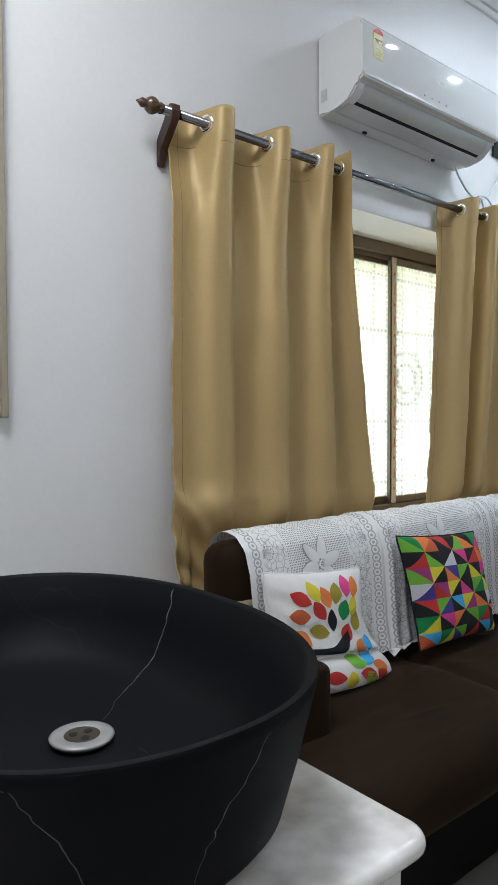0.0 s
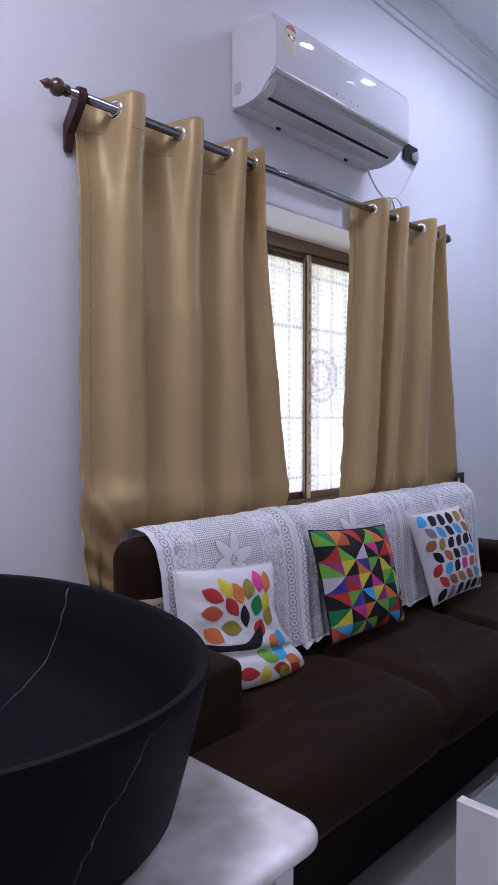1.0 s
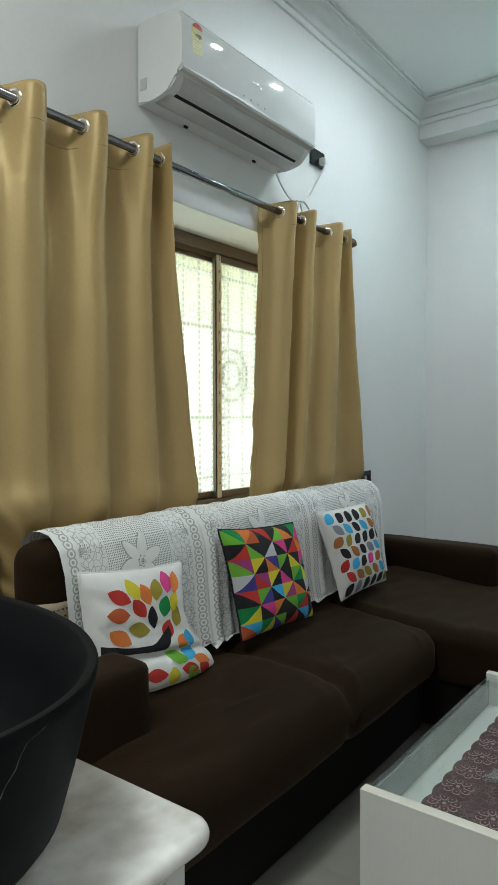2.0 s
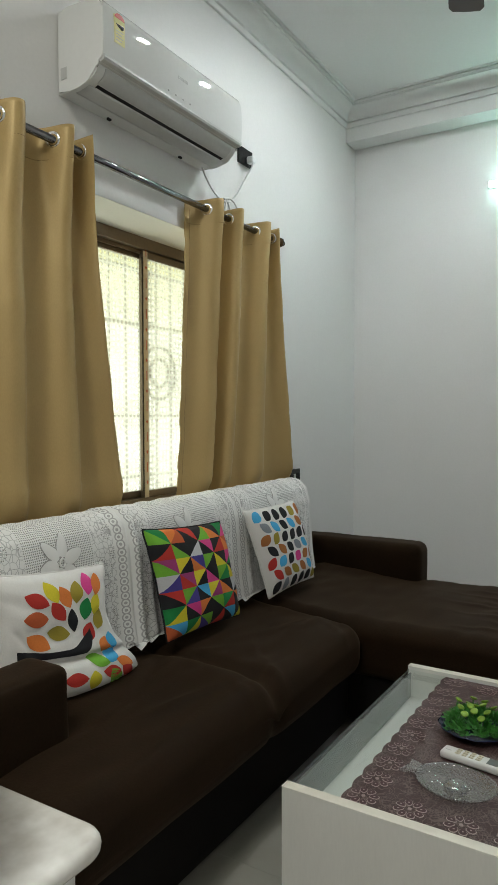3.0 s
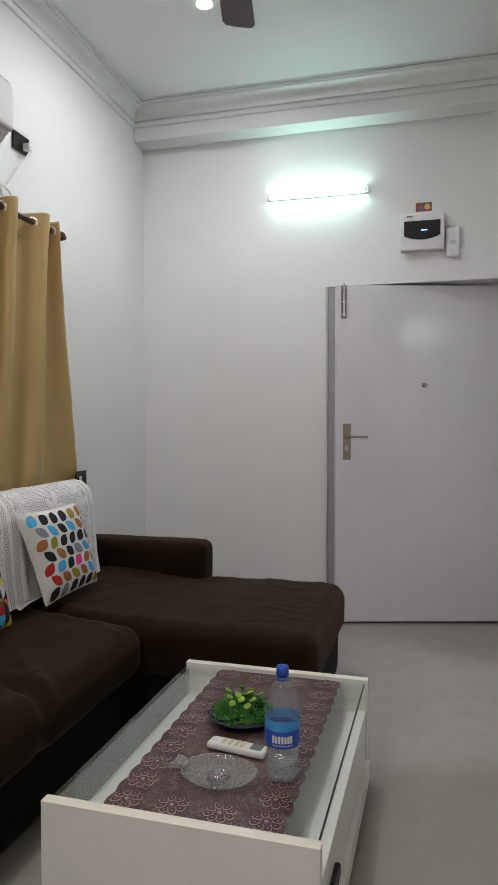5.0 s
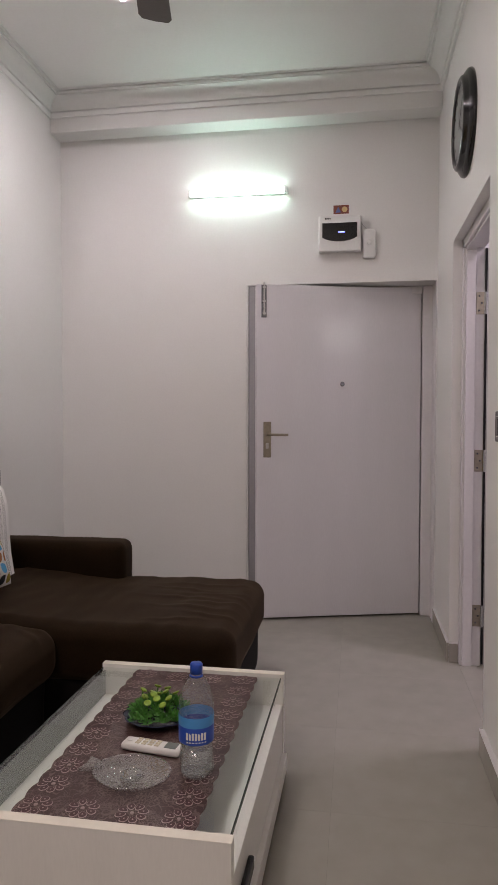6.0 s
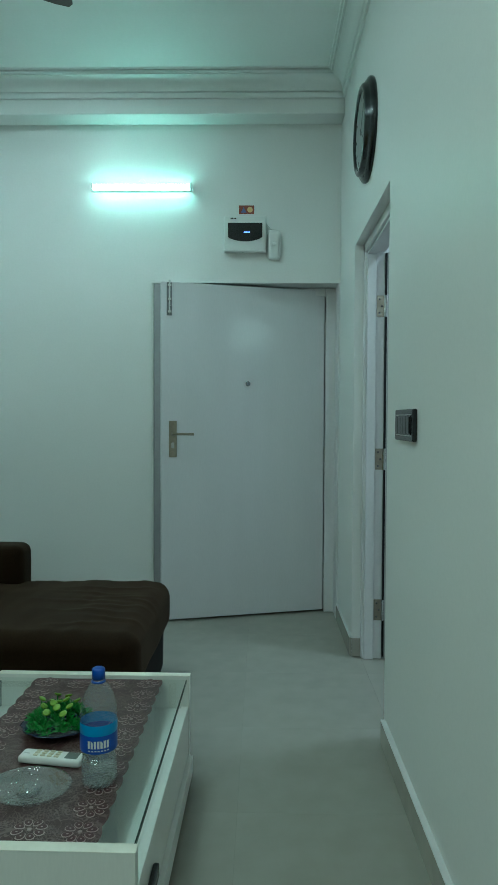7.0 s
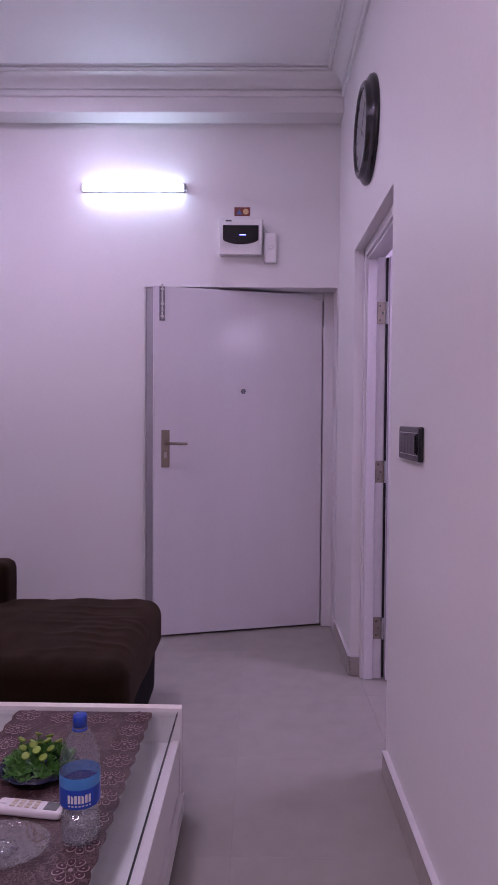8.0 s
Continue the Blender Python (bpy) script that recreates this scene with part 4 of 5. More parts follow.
# basin
def veined(name):
    m, N, L, p = nodes_of(name)
    tc = N.new("ShaderNodeTexCoord")
    ns = N.new("ShaderNodeTexNoise")
    ns.inputs["Scale"].default_value, ns.inputs["Detail"].default_value = 2.2, 4
    L.new(tc.outputs["Object"], ns.inputs["Vector"])
    add = N.new("ShaderNodeVectorMath")
    add.operation = "MULTIPLY_ADD"
    add.inputs[1].default_value = (0.5, 0.5, 0.5)
    L.new(ns.outputs["Color"], add.inputs[0])
    L.new(tc.outputs["Object"], add.inputs[2])
    vo = N.new("ShaderNodeTexVoronoi")
    vo.feature = "DISTANCE_TO_EDGE"
    vo.inputs["Scale"].default_value = 2.6
    L.new(add.outputs[0], vo.inputs["Vector"])
    r = N.new("ShaderNodeMapRange")
    r.inputs["From Min"].default_value, r.inputs["From Max"].default_value, r.inputs["To Min"].default_value, r.inputs["To Max"].default_value = 0.0, 0.0035, 1, 0
    L.new(vo.outputs["Distance"], r.inputs["Value"])
    n2 = N.new("ShaderNodeTexNoise")
    n2.inputs["Scale"].default_value = 4
    L.new(tc.outputs["Object"], n2.inputs["Vector"])
    r2 = N.new("ShaderNodeMapRange")
    r2.inputs["From Min"].default_value, r2.inputs["From Max"].default_value = 0.52, 0.68
    L.new(n2.outputs["Fac"], r2.inputs["Value"])
    mu = N.new("ShaderNodeMath")
    mu.operation = "MULTIPLY"
    L.new(r.outputs["Result"], mu.inputs[0])
    L.new(r2.outputs["Result"], mu.inputs[1])
    mx = N.new("ShaderNodeMix")
    mx.data_type = "RGBA"
    mx.inputs["A"].default_value, mx.inputs["B"].default_value = (0.0036, 0.0040, 0.0052, 1), (0.010, 0.010, 0.011, 1)
    L.new(mu.outputs[0], mx.inputs["Factor"])
    L.new(mx.outputs["Result"], p.inputs["Base Color"])
    p.inputs["Roughness"].default_value = 0.55
    p.inputs["Specular IOR Level"].default_value = 0.10
    return m


M_BASIN = veined("black_marble")
BX, BY, BZ = 0.308, 0.722, 1.06


def ring(rx, ry, z, n=96, e=2.25):
    out = []
    for k in range(n):
        a = 2 * math.pi * k / n
        c, s = math.cos(a), math.sin(a)
        out.append((rx * math.copysign(abs(c) ** (2 / e), c), ry * math.copysign(abs(s) ** (2 / e), s), z))
    return out


basin = thing("wash_basin", "black veined marble vessel basin on the slab", "basin", (BX, BY, SZ))
rings = []
outer = [(0.205, 0.280, 0.0), (0.214, 0.289, 0.012), (0.228, 0.306, 0.07), (0.243, 0.323, 0.140), (0.245, 0.325, 0.150)]
inner = [(0.2435, 0.3235, 0.1530), (0.237, 0.317, 0.1530), (0.234, 0.314, 0.1500), (0.215, 0.293, 0.10), (0.195, 0.268, 0.055), (0.165, 0.225, 0.036), (0.10, 0.13, 0.028), (0.034, 0.034, 0.025)]
bm = bmesh.new()
prev = None
for i, (rx, ry, z) in enumerate(outer + inner):
    cur = [bm.verts.new(v) for v in ring(rx, ry, z, e=2.25 if rx > 0.12 else 2.0)]
    if prev:
        for k in range(len(cur)):
            bm.faces.new((prev[k], prev[(k + 1) % len(cur)], cur[(k + 1) % len(cur)], cur[k]))
    else:
        bm.faces.new(cur)
    prev = cur
bm.faces.new(prev)
bowl = part("bowl", bm, M_BASIN, basin, "", True)
bowl.data.set_sharp_from_angle(angle=radians(62))
M_DARK_BRONZE = mat("dark_brown_strainer", (0.06, 0.045, 0.032), 0.45, 0.3, var=0.3, big=40, fine=120)
M_DRAIN = mat("drain_metal", (0.34, 0.34, 0.33), 0.4, 0.3, var=0.15, big=20, fine=80, bump=0.05)
dr = part("drain", lathe([(0.018, 0.0265), (0.021, 0.0295), (0.034, 0.0295), (0.037, 0.028), (0.035, 0.024), (0.018, 0.0245)], 36, Matrix.Translation((0.03, -0.012, 0.004)), closed=True), M_DRAIN, basin, "pale drain ring", True)
part("strainer", lathe([(0.0, 0.0275), (0.021, 0.0275), (0.021, 0.029), (0.0, 0.0285)], 24, Matrix.Translation((0.03, -0.012, 0.004))), M_DARK_BRONZE, dr)
# dark discs laid on the strainer give the shade inside its holes
for a in (0.4, 2.5, 4.6):
    part("drain_hole", lathe([(0.0, 0.0292), (0.005, 0.0292), (0.005, 0.0295), (0.0, 0.0295)], 12, Matrix.Translation((0.03 + 0.010 * math.cos(a), -0.012 + 0.010 * math.sin(a), 0.004))), M_DARK, dr)


def vein(points, wide, seed):
    """A pale vein that runs over the bowl: (turn in degrees, ring number) from point to point."""
    rows = outer + inner
    bm = bmesh.new()
    prev = None
    n = 40
    for i in range(n + 1):
        t = i / n * (len(points) - 1)
        k = min(int(t), len(points) - 2)
        f = t - k
        a = points[k][0] + (points[k + 1][0] - points[k][0]) * f + 0.8 * noise.noise(Vector((t * 3, seed, 0)))
        p = points[k][1] + (points[k + 1][1] - points[k][1]) * f
        w = 0.6 * wide * (0.35 + 0.8 * abs(noise.noise(Vector((t * 5, seed, 4)))))
        pair = []
        for s in (-1, 1):
            j = min(int(p), len(rows) - 2)
            g = p - j
            rx, ry, z = [rows[j][c] + (rows[j + 1][c] - rows[j][c]) * g for c in range(3)]
            inside = 0.0008 if p > 5.5 else -0.0008
            aa = radians(a) + s * w / 0.25
            c, d = math.cos(aa), math.sin(aa)
            pair.append(bm.verts.new(((rx - inside) * math.copysign(abs(c) ** (2 / 2.25), c), (ry - inside) * math.copysign(abs(d) ** (2 / 2.25), d), z + (0.0009 if p > 5.5 else 0))))
        if prev:
            bm.faces.new((prev[0], prev[1], pair[1], pair[0]))
        prev = pair
    part("vein", bm, M_VEIN, basin, "thin pale marble vein")


M_VEIN = mat("marble_vein", (0.17, 0.17, 0.175), 0.45, var=0.6, big=30, fine=120, bump=0.0)
vein([(15, 7.05), (15, 7.9), (16.5, 8.8), (19.5, 10.0), (18, 10.8), (9, 11.4)], 0.0021, 1)
vein([(-40, 11.2), (-57, 10.8)], 0.0010, 5)
vein([(-77, 3.6), (-82, 3.0), (-85.5, 2.5), (-88.5, 2.3), (-90, 2.0), (-91.5, 1.6), (-93, 0.8)], 0.0011, 2)
vein([(-126, 3.2), (-124.5, 3.0), (-121.5, 2.7), (-117, 2.4), (-114, 2.0), (-111, 1.4)], 0.0010, 4)
vein([(-118, 4.3), (-112, 4.6), (-108, 4.8), (-102, 4.6), (-96, 4.9)], 0.0010, 6)
vein([(-84, 4.5), (-75, 4.6), (-66, 4.8)], 0.0010, 7)

# ---- lamps and fittings on the door wall ----
tl = thing("tube_light", "lit white batten tube light on the wall", "tube light")
part("batten", box((D - 0.022, 0.252, 2.658), (D, 0.882, 2.698), 0.004), M_PLASTIC, tl)
bm = tube([(D - 0.040, 0.268, 2.674), (D - 0.040, 0.866, 2.674)], 0.018, 16)
part("tube", bm, M_TUBE, tl, "glowing tube", True)
for y in (0.256, 0.864):
    part("end_cap", box((D - 0.064, y, 2.652), (D - 0.03, y + 0.014, 2.696), 0.004), M_PLASTIC, tl)
part("wire", tube(wire([(D - 0.01, 0.60, 2.70), (D - 0.012, 0.585, 2.722), (D - 0.012, 0.56, 2.728), (D - 0.01, 0.545, 2.703)]), 0.003, 6), M_PLASTIC, tl)

fb = thing("distribution_box", "white distribution box with a dark smoked door", "distribution box")
FX = D - 0.055
part("case", box((FX, -0.198, 2.281), (D, 0.058, 2.497), 0.008, 3), M_PLASTIC, fb)
out = [(0.035, 2.452), (0.035, 2.366)] + [(0.035 - 0.21 * k / 12, 2.366 - 0.026 * math.sin(math.pi * k / 12) ** 0.7) for k in range(1, 12)] + [(-0.175, 2.366), (-0.175, 2.452)]
part("smoked_door", prism(out, "x", FX - 0.004, FX + 0.002), M_BLACK, fb, "dark smoked plastic door")
# glowing strip stands in for the coloured lights mirrored in the smoked door
part("lamp", box((FX - 0.006, -0.10, 2.393), (FX - 0.004, -0.062, 2.398)), glow("blue_reflection", (0.15, 0.2, 1.0), 5), fb, "small blue glowing strip standing in for a coloured reflection")
bm = bmesh.new()
for k in range(4):
    add_box(bm, (FX - 0.0012, 0.012 - k * 0.009, 2.475), (FX + 0.001, 0.019 - k * 0.009, 2.483))
part("maker_mark", bm, M_BLACK, fb)

st = thing("wall_sticker", "small brown and red picture sticker on the wall", "sticker")
part("card", box((D - 0.002, -0.124, 2.522), (D, -0.03, 2.574)), mat("sticker_brown", (0.20, 0.05, 0.03), 0.5, var=0.2, fine=200), st)
M_CREAM = mat("sticker_cream", (0.62, 0.42, 0.20), 0.5, var=0.1)
bm = bmesh.new()
bm.faces.new([bm.verts.new((D - 0.0026, -0.098 + 0.017 * math.cos(a), 2.548 + 0.017 * math.sin(a))) for a in (2 * math.pi * k / 20 for k in range(20))])
part("disc", bm, M_CREAM, st)
part("triangle", prism([(-0.042, 2.53), (-0.076, 2.53), (-0.059, 2.565)], "x", D - 0.0028, D - 0.0022), mat("sticker_blue", (0.10, 0.12, 0.28), 0.5, var=0.1), st)

bell = thing("door_chime", "white plastic door chime with a thin wire", "door chime")
part("case", soft_box((D - 0.035, -0.287, 2.236), (D, -0.207, 2.418), 0.017, 10), M_PLASTIC, bell, "", True)
part("button", lathe([(0, 0), (0.014, 0), (0.014, 0.003), (0.009, 0.006), (0, 0.006)], 20, Matrix.Translation((D - 0.035, -0.247, 2.33)) @ Matrix.Rotation(-math.pi / 2, 4, "Y")), M_PLASTIC, bell, "", True)
part("wire", tube(wire([(D - 0.006, -0.199, 2.462), (D - 0.006, -0.215, 2.44), (D - 0.008, -0.238, 2.416)]), 0.002, 6), M_GREY_PL, bell)

# ---- right wall ----
clock = thing("wall_clock", "round black wall clock with a stepped rim", "clock")
CM = Matrix.Translation((3.315, R, 2.565)) @ Matrix.Rotation(-math.pi / 2, 4, "X")
part("rim", lathe([(0.0, 0.0), (0.222, 0.0), (0.225, 0.006), (0.222, 0.018), (0.208, 0.028), (0.198, 0.032), (0.194, 0.044), (0.184, 0.05), (0.172, 0.05), (0.166, 0.044), (0.164, 0.036), (0.0, 0.036)], 64, CM), mat("gloss_black", (0.008, 0.008, 0.009), 0.15, var=0.2, bump=0.0), clock, "", True)
fc = part("dial", lathe([(0, 0.037), (0.163, 0.037), (0.163, 0.0385), (0, 0.0385)], 48, CM), mat("dial_grey", (0.24, 0.24, 0.235), 0.5, var=0.03), clock, "pale dial")
for k in range(12):
    a = k * math.pi / 6
    part("hour_mark", box((-0.004, 0.132, 0.0387), (0.004, 0.152, 0.0397), 0, 1, CM @ Matrix.Rotation(a, 4, "Z")), M_BLACK, fc)
for a, ln in ((0.9, 0.08), (2.4, 0.12)):
    part("clock_arm", box((-0.004, -0.02, 0.0398), (0.004, ln, 0.0408), 0, 1, CM @ Matrix.Rotation(a, 4, "Z")), M_BLACK, fc)

sw = thing("switch_plate", "black glossy switch plate with a row of rockers", "switch")
part("plate", box((2.292, R, 1.184), (2.565, R + 0.016, 1.288), 0.005), M_BLACK, sw)
part("inner_frame", box((2.312, R + 0.016, 1.204), (2.535, R + 0.019, 1.268), 0.002), M_BLACK, sw)
part("silver_line", boxes(((2.308, R + 0.016, 1.268), (2.540, R + 0.0175, 1.2705)), ((2.308, R + 0.016, 1.2015), (2.540, R + 0.0175, 1.204))), M_STEEL, sw)
for k in range(5):
    part("rocker", box((2.318 + k * 0.043, R + 0.019, 1.209), (2.3595 + k * 0.043, R + 0.0225, 1.263), 0.002), M_BLACK, sw)

# ---- ceiling ----
def downlight(at, lamp):
    ob = thing("downlight", "lit round recessed ceiling downlight", "downlight", at, "ceiling downlights")
    part("trim_ring", lathe([(0.034, 0.0), (0.052, 0.0), (0.054, -0.004), (0.050, -0.008), (0.036, -0.008)], 32, closed=True), M_PLASTIC, ob, "", True)
    part("diffuser", lathe([(0.0, -0.001), (0.0345, -0.001), (0.0345, -0.005), (0.0, -0.005)], 32), lamp, ob, "glowing diffuser")


downlight((3.33, 0.945, CEIL), M_DOWN)
# unseen dimmer second downlight, inferred from a second glint on the air conditioner
downlight((2.80, 0.93, CEIL), M_DOWN_DIM)

fan = thing("ceiling_fan", "dark brown three-bladed ceiling fan at rest", "ceiling fan", (2.33, 0.53, 2.92))
M_FAN = mat("fan_enamel", (0.05, 0.035, 0.03), 0.35, var=0.1)
part("motor", lathe([(0.0, -0.05), (0.06, -0.05), (0.10, -0.03), (0.115, 0.0), (0.10, 0.03), (0.05, 0.05), (0.0, 0.052)], 36), M_FAN, fan, "", True)
part("down_rod", tube([(0, 0, 0.05), (0, 0, CEIL - 2.92 - 0.06)], 0.012, 12), M_FAN, fan)
part("canopy", lathe([(0.0, 0.26), (0.02, 0.262), (0.055, 0.31), (0.06, CEIL - 2.92), (0.0, CEIL - 2.92)], 28), M_FAN, fan, "", True)
for k in range(3):
    a = radians(12 + 120 * k)
    mm = Matrix.Rotation(a, 4, "Z") @ Matrix.Rotation(radians(9), 4, "X")
    bl = part("blade", prism([(0.16, -0.045), (0.20, -0.06), (0.60, -0.07), (0.625, -0.055), (0.63, 0.0), (0.625, 0.055), (0.60, 0.068), (0.20, 0.055), (0.16, 0.04)], "z", -0.003, 0.003, 0.001), M_FAN, fan)
    bl.data.transform(mm)
    ir = part("blade_iron", box((0.09, -0.02, -0.006), (0.19, 0.02, -0.002), 0.001), M_FAN, fan)
    ir.data.transform(mm)

# framed board on the window wall beside the basin
bd = thing("wall_board", "plain beige framed board hung on the wall", "wall board")
part("board", box((-0.35, W - 0.022, 1.32), (0.612, W, 2.6), 0.002), mat("beige_board", (0.42, 0.36, 0.28), 0.5, var=0.05), bd)
part("frame", box((0.612, W - 0.03, 1.307), (0.63, W, 2.6), 0.003), mat("board_frame", (0.34, 0.29, 0.22), 0.45, var=0.06), bd)

# ---- lace throws on the sofa back ----
def lace(name, solid):
    m, N, L, p = nodes_of(name)
    p.inputs["Base Color"].default_value = (0.80, 0.79, 0.78, 1)
    p.inputs["Roughness"].default_value = 0.9
    uv, sp = N.new("ShaderNodeUVMap"), N.new("ShaderNodeSeparateXYZ")
    uv.uv_map = "map"
    L.new(uv.outputs[0], sp.inputs[0])

    def calc(op, a, b=None, c=None):
        n = N.new("ShaderNodeMath")
        n.operation = op
        for i, v in enumerate((a, b, c)):
            if v is None:
                continue
            if isinstance(v, (int, float)):
                n.inputs[i].default_value = v
            else:
                L.new(v, n.inputs[i])
        return n.outputs[0]

    u, v = sp.outputs[0], sp.outputs[1]
    if solid:
        fac = calc("MULTIPLY", 0.0, u)
    else:
        k = 2 * math.pi / 0.007
        ab = calc("ABSOLUTE", calc("MULTIPLY", calc("SINE", calc("MULTIPLY", u, k / 2)), calc("SINE", calc("MULTIPLY", v, k / 2))))
        net = calc("GREATER_THAN", ab, 0.6)
        # column of rings along each side
        du = calc("SUBTRACT", u, 0.036)
        dv = calc("SUBTRACT", calc("PINGPONG", v, 0.024), 0.012)
        d = calc("SQRT", calc("ADD", calc("MULTIPLY", du, du), calc("MULTIPLY", dv, dv)))
        ringf = calc("ADD", calc("COMPARE", d, 0.0125, 0.0022), calc("LESS_THAN", d, 0.005))
        vo = N.new("ShaderNodeTexVoronoi")
        vo.feature = "DISTANCE_TO_EDGE"
        vo.inputs["Scale"].default_value = 54
        L.new(uv.outputs[0], vo.inputs["Vector"])
        leaf = calc("MULTIPLY", calc("LESS_THAN", vo.outputs["Distance"], 0.05), 0.55)
        vo2 = N.new("ShaderNodeTexVoronoi")
        vo2.inputs["Scale"].default_value = 16
        L.new(uv.outputs[0], vo2.inputs["Vector"])
        spot = calc("COMPARE", vo2.outputs["Distance"], 0.34, 0.05)
        leaf = calc("MAXIMUM", leaf, calc("MULTIPLY", spot, net))
        ringzone = calc("LESS_THAN", calc("ABSOLUTE", du), 0.02)
        leafzone = calc("LESS_THAN", calc("ABSOLUTE", calc("SUBTRACT", u, 0.105)), 0.045)
        inside = calc("GREATER_THAN", u, 0.152)
        fac = calc("ADD", calc("MULTIPLY", ringzone, calc("MULTIPLY", ringf, 0.7)), calc("ADD", calc("MULTIPLY", leafzone, leaf), calc("MULTIPLY", inside, net)))
        fac = calc("MINIMUM", calc("MULTIPLY", fac, 0.64), 0.64)
    ns = N.new("ShaderNodeTexNoise")
    ns.inputs["Scale"].default_value = 260
    L.new(uv.outputs[0], ns.inputs["Vector"])
    b = N.new("ShaderNodeBump")
    b.inputs["Strength"].default_value, b.inputs["Distance"].default_value = 0.4, 0.002
    L.new(ns.outputs["Fac"], b.inputs["Height"])
    L.new(b.outputs["Normal"], p.inputs["Normal"])
    tr, mx = N.new("ShaderNodeBsdfTransparent"), N.new("ShaderNodeMixShader")
    L.new(fac, mx.inputs["Fac"])
    L.new(p.outputs[0], mx.inputs[1])
    L.new(tr.outputs[0], mx.inputs[2])
    L.new(mx.outputs[0], N["Material Output"].inputs["Surface"])
    return m


M_LACE, M_LACE_SOLID = lace("crochet_lace", False), lace("crochet_petal", True)
# opaque grey for the dark outline and shade round each lace petal
M_PETAL_SHADE = mat("petal_shade_grey", (0.40, 0.39, 0.38), 0.9, var=0.2, fine=300)
PROF = [Vector((0, y, z)) for y, z in ((1.622, 0.72), (1.622, 0.90), (1.612, 0.942), (1.585, 0.964), (1.55, 0.968), (1.51, 0.960), (1.475, 0.925), (1.459, 0.86), (1.456, 0.75), (1.452, 0.62), (1.440, 0.52), (1.405, 0.500))]
ARC = [0.0]
for a, b in zip(PROF, PROF[1:]):
    ARC.append(ARC[-1] + (b - a).length)


def on_back(s):
    """The point of the sofa back's outline s metres along it, from behind over the top and down the front."""
    s = max(0, min(ARC[-1] - 1e-6, s))
    k = max(i for i in range(len(ARC) - 1) if ARC[i] <= s)
    return PROF[k].lerp(PROF[k + 1], (s - ARC[k]) / (ARC[k + 1] - ARC[k]))


def throw(label, x0, x1, end, skew, fold, seed):
    """One crocheted runner; end(u) is how far its front edge hangs, fold(u) heaps it into a crease."""
    ob = thing("lace_throw", label, "throw", group="lace throws on the sofa back")
    wide = x1 - x0

    def fn(u, v, lift=0.0):
        s = v * end(u)
        p = on_back(s)
        q = on_back(s + 0.004)
        t = (q - p).normalized()
        nrm = Vector((0, t.z, -t.y)) if t.length > 0.1 else Vector((0, -1, 0))
        if nrm.y > 0 and s > 0.3:
            nrm = -nrm
        if s <= 0.3 and nrm.z < 0 and p.z > 0.95:
            nrm = -nrm
        r = 0.004 + lift + 0.0045 * (0.5 + noise.noise(Vector((u * 13, v * 3.5, seed)))) + fold(u) * min(1, max(0, (v - 0.25) * 3))
        return Vector((x0 + wide * u + skew * v, p.y, p.z)) + nrm * r

    cl = part("net", sheet(fn, 90, 70, lambda u, v: (min(u, 1 - u) * wide, v * end(u))), M_LACE, ob, "white crocheted net with ringed borders", True)
    cu, cv = 0.5, 0.56
    H = end(0.5)
    for k in range(6):
        a = k * math.pi / 3 + 0.3
        bm = bmesh.new()
        lay = bm.loops.layers.uv.new("map")
        pts = []
        for j in range(14):
            b = 2 * math.pi * j / 14
            rr, tt = 0.050 + 0.036 * math.cos(b), 0.0195 * math.sin(b) * (1.0 - 0.22 * math.cos(b))
            dx, dz = rr * math.cos(a) - tt * math.sin(a), rr * math.sin(a) + tt * math.cos(a)
            pts.append(bm.verts.new(fn(cu + dx / wide, cv - dz / H, 0.0035)))
        mid = bm.verts.new(fn(cu + 0.045 * math.cos(a) / wide, cv - 0.045 * math.sin(a) / H, 0.007))
        for j in range(14):
            bm.faces.new((pts[j], pts[(j + 1) % 14], mid))
        part("petal", bm, M_LACE_SOLID, ob, "", True)
        # larger grey petal below: the shadow round the raised petal, as colour
        bm = bmesh.new()
        rim = []
        for j in range(14):
            b = 2 * math.pi * j / 14
            rr, tt = 0.050 + 0.0385 * math.cos(b), 0.0225 * math.sin(b) * (1.0 - 0.22 * math.cos(b))
            dx, dz = rr * math.cos(a) - tt * math.sin(a), rr * math.sin(a) + tt * math.cos(a)
            rim.append(bm.verts.new(fn(cu + dx / wide, cv - dz / H, 0.0018)))
        bm.faces.new(rim)
        part("petal_shade", bm, M_PETAL_SHADE, ob, "", True)
    part("flower_centre", tube([fn(cu + 0.011 * math.cos(c) / wide, cv + 0.011 * math.sin(c) / H, 0.006) for c in (k * math.pi / 8 for k in range(17))], 0.003, 6), M_LACE_SOLID, ob)
    for sx in (-1, 1):
        pts = [fn(cu + sx * (0.05 + 0.035 * math.cos(c)) / wide, cv + (0.10 + 0.02 * math.sin(c)) / H, 0.004) for c in (k * 0.5 for k in range(10))]
        part("scroll", tube(pts, 0.0028, 6), M_LACE_SOLID, ob)
    return ob


LA = ARC[-1]
throw("white crocheted lace throw over the sofa's end", 1.175, 1.745, lambda u: LA - 0.06 + 0.05 * u - 0.02 * math.sin(u * 9), 0.05, lambda u: 0.02 * math.exp(-((u - 0.97) / 0.04) ** 2), 1)
throw("white crocheted lace throw bunched beside the patterned cushion", 1.735, 2.43, lambda u: LA - 0.005 - 0.03 * abs(math.sin(u * 5)), 0.05, lambda u: 0.028 * math.exp(-((u - 0.05) / 0.035) ** 2) + 0.012 * math.exp(-((u - 0.16) / 0.03) ** 2), 2)
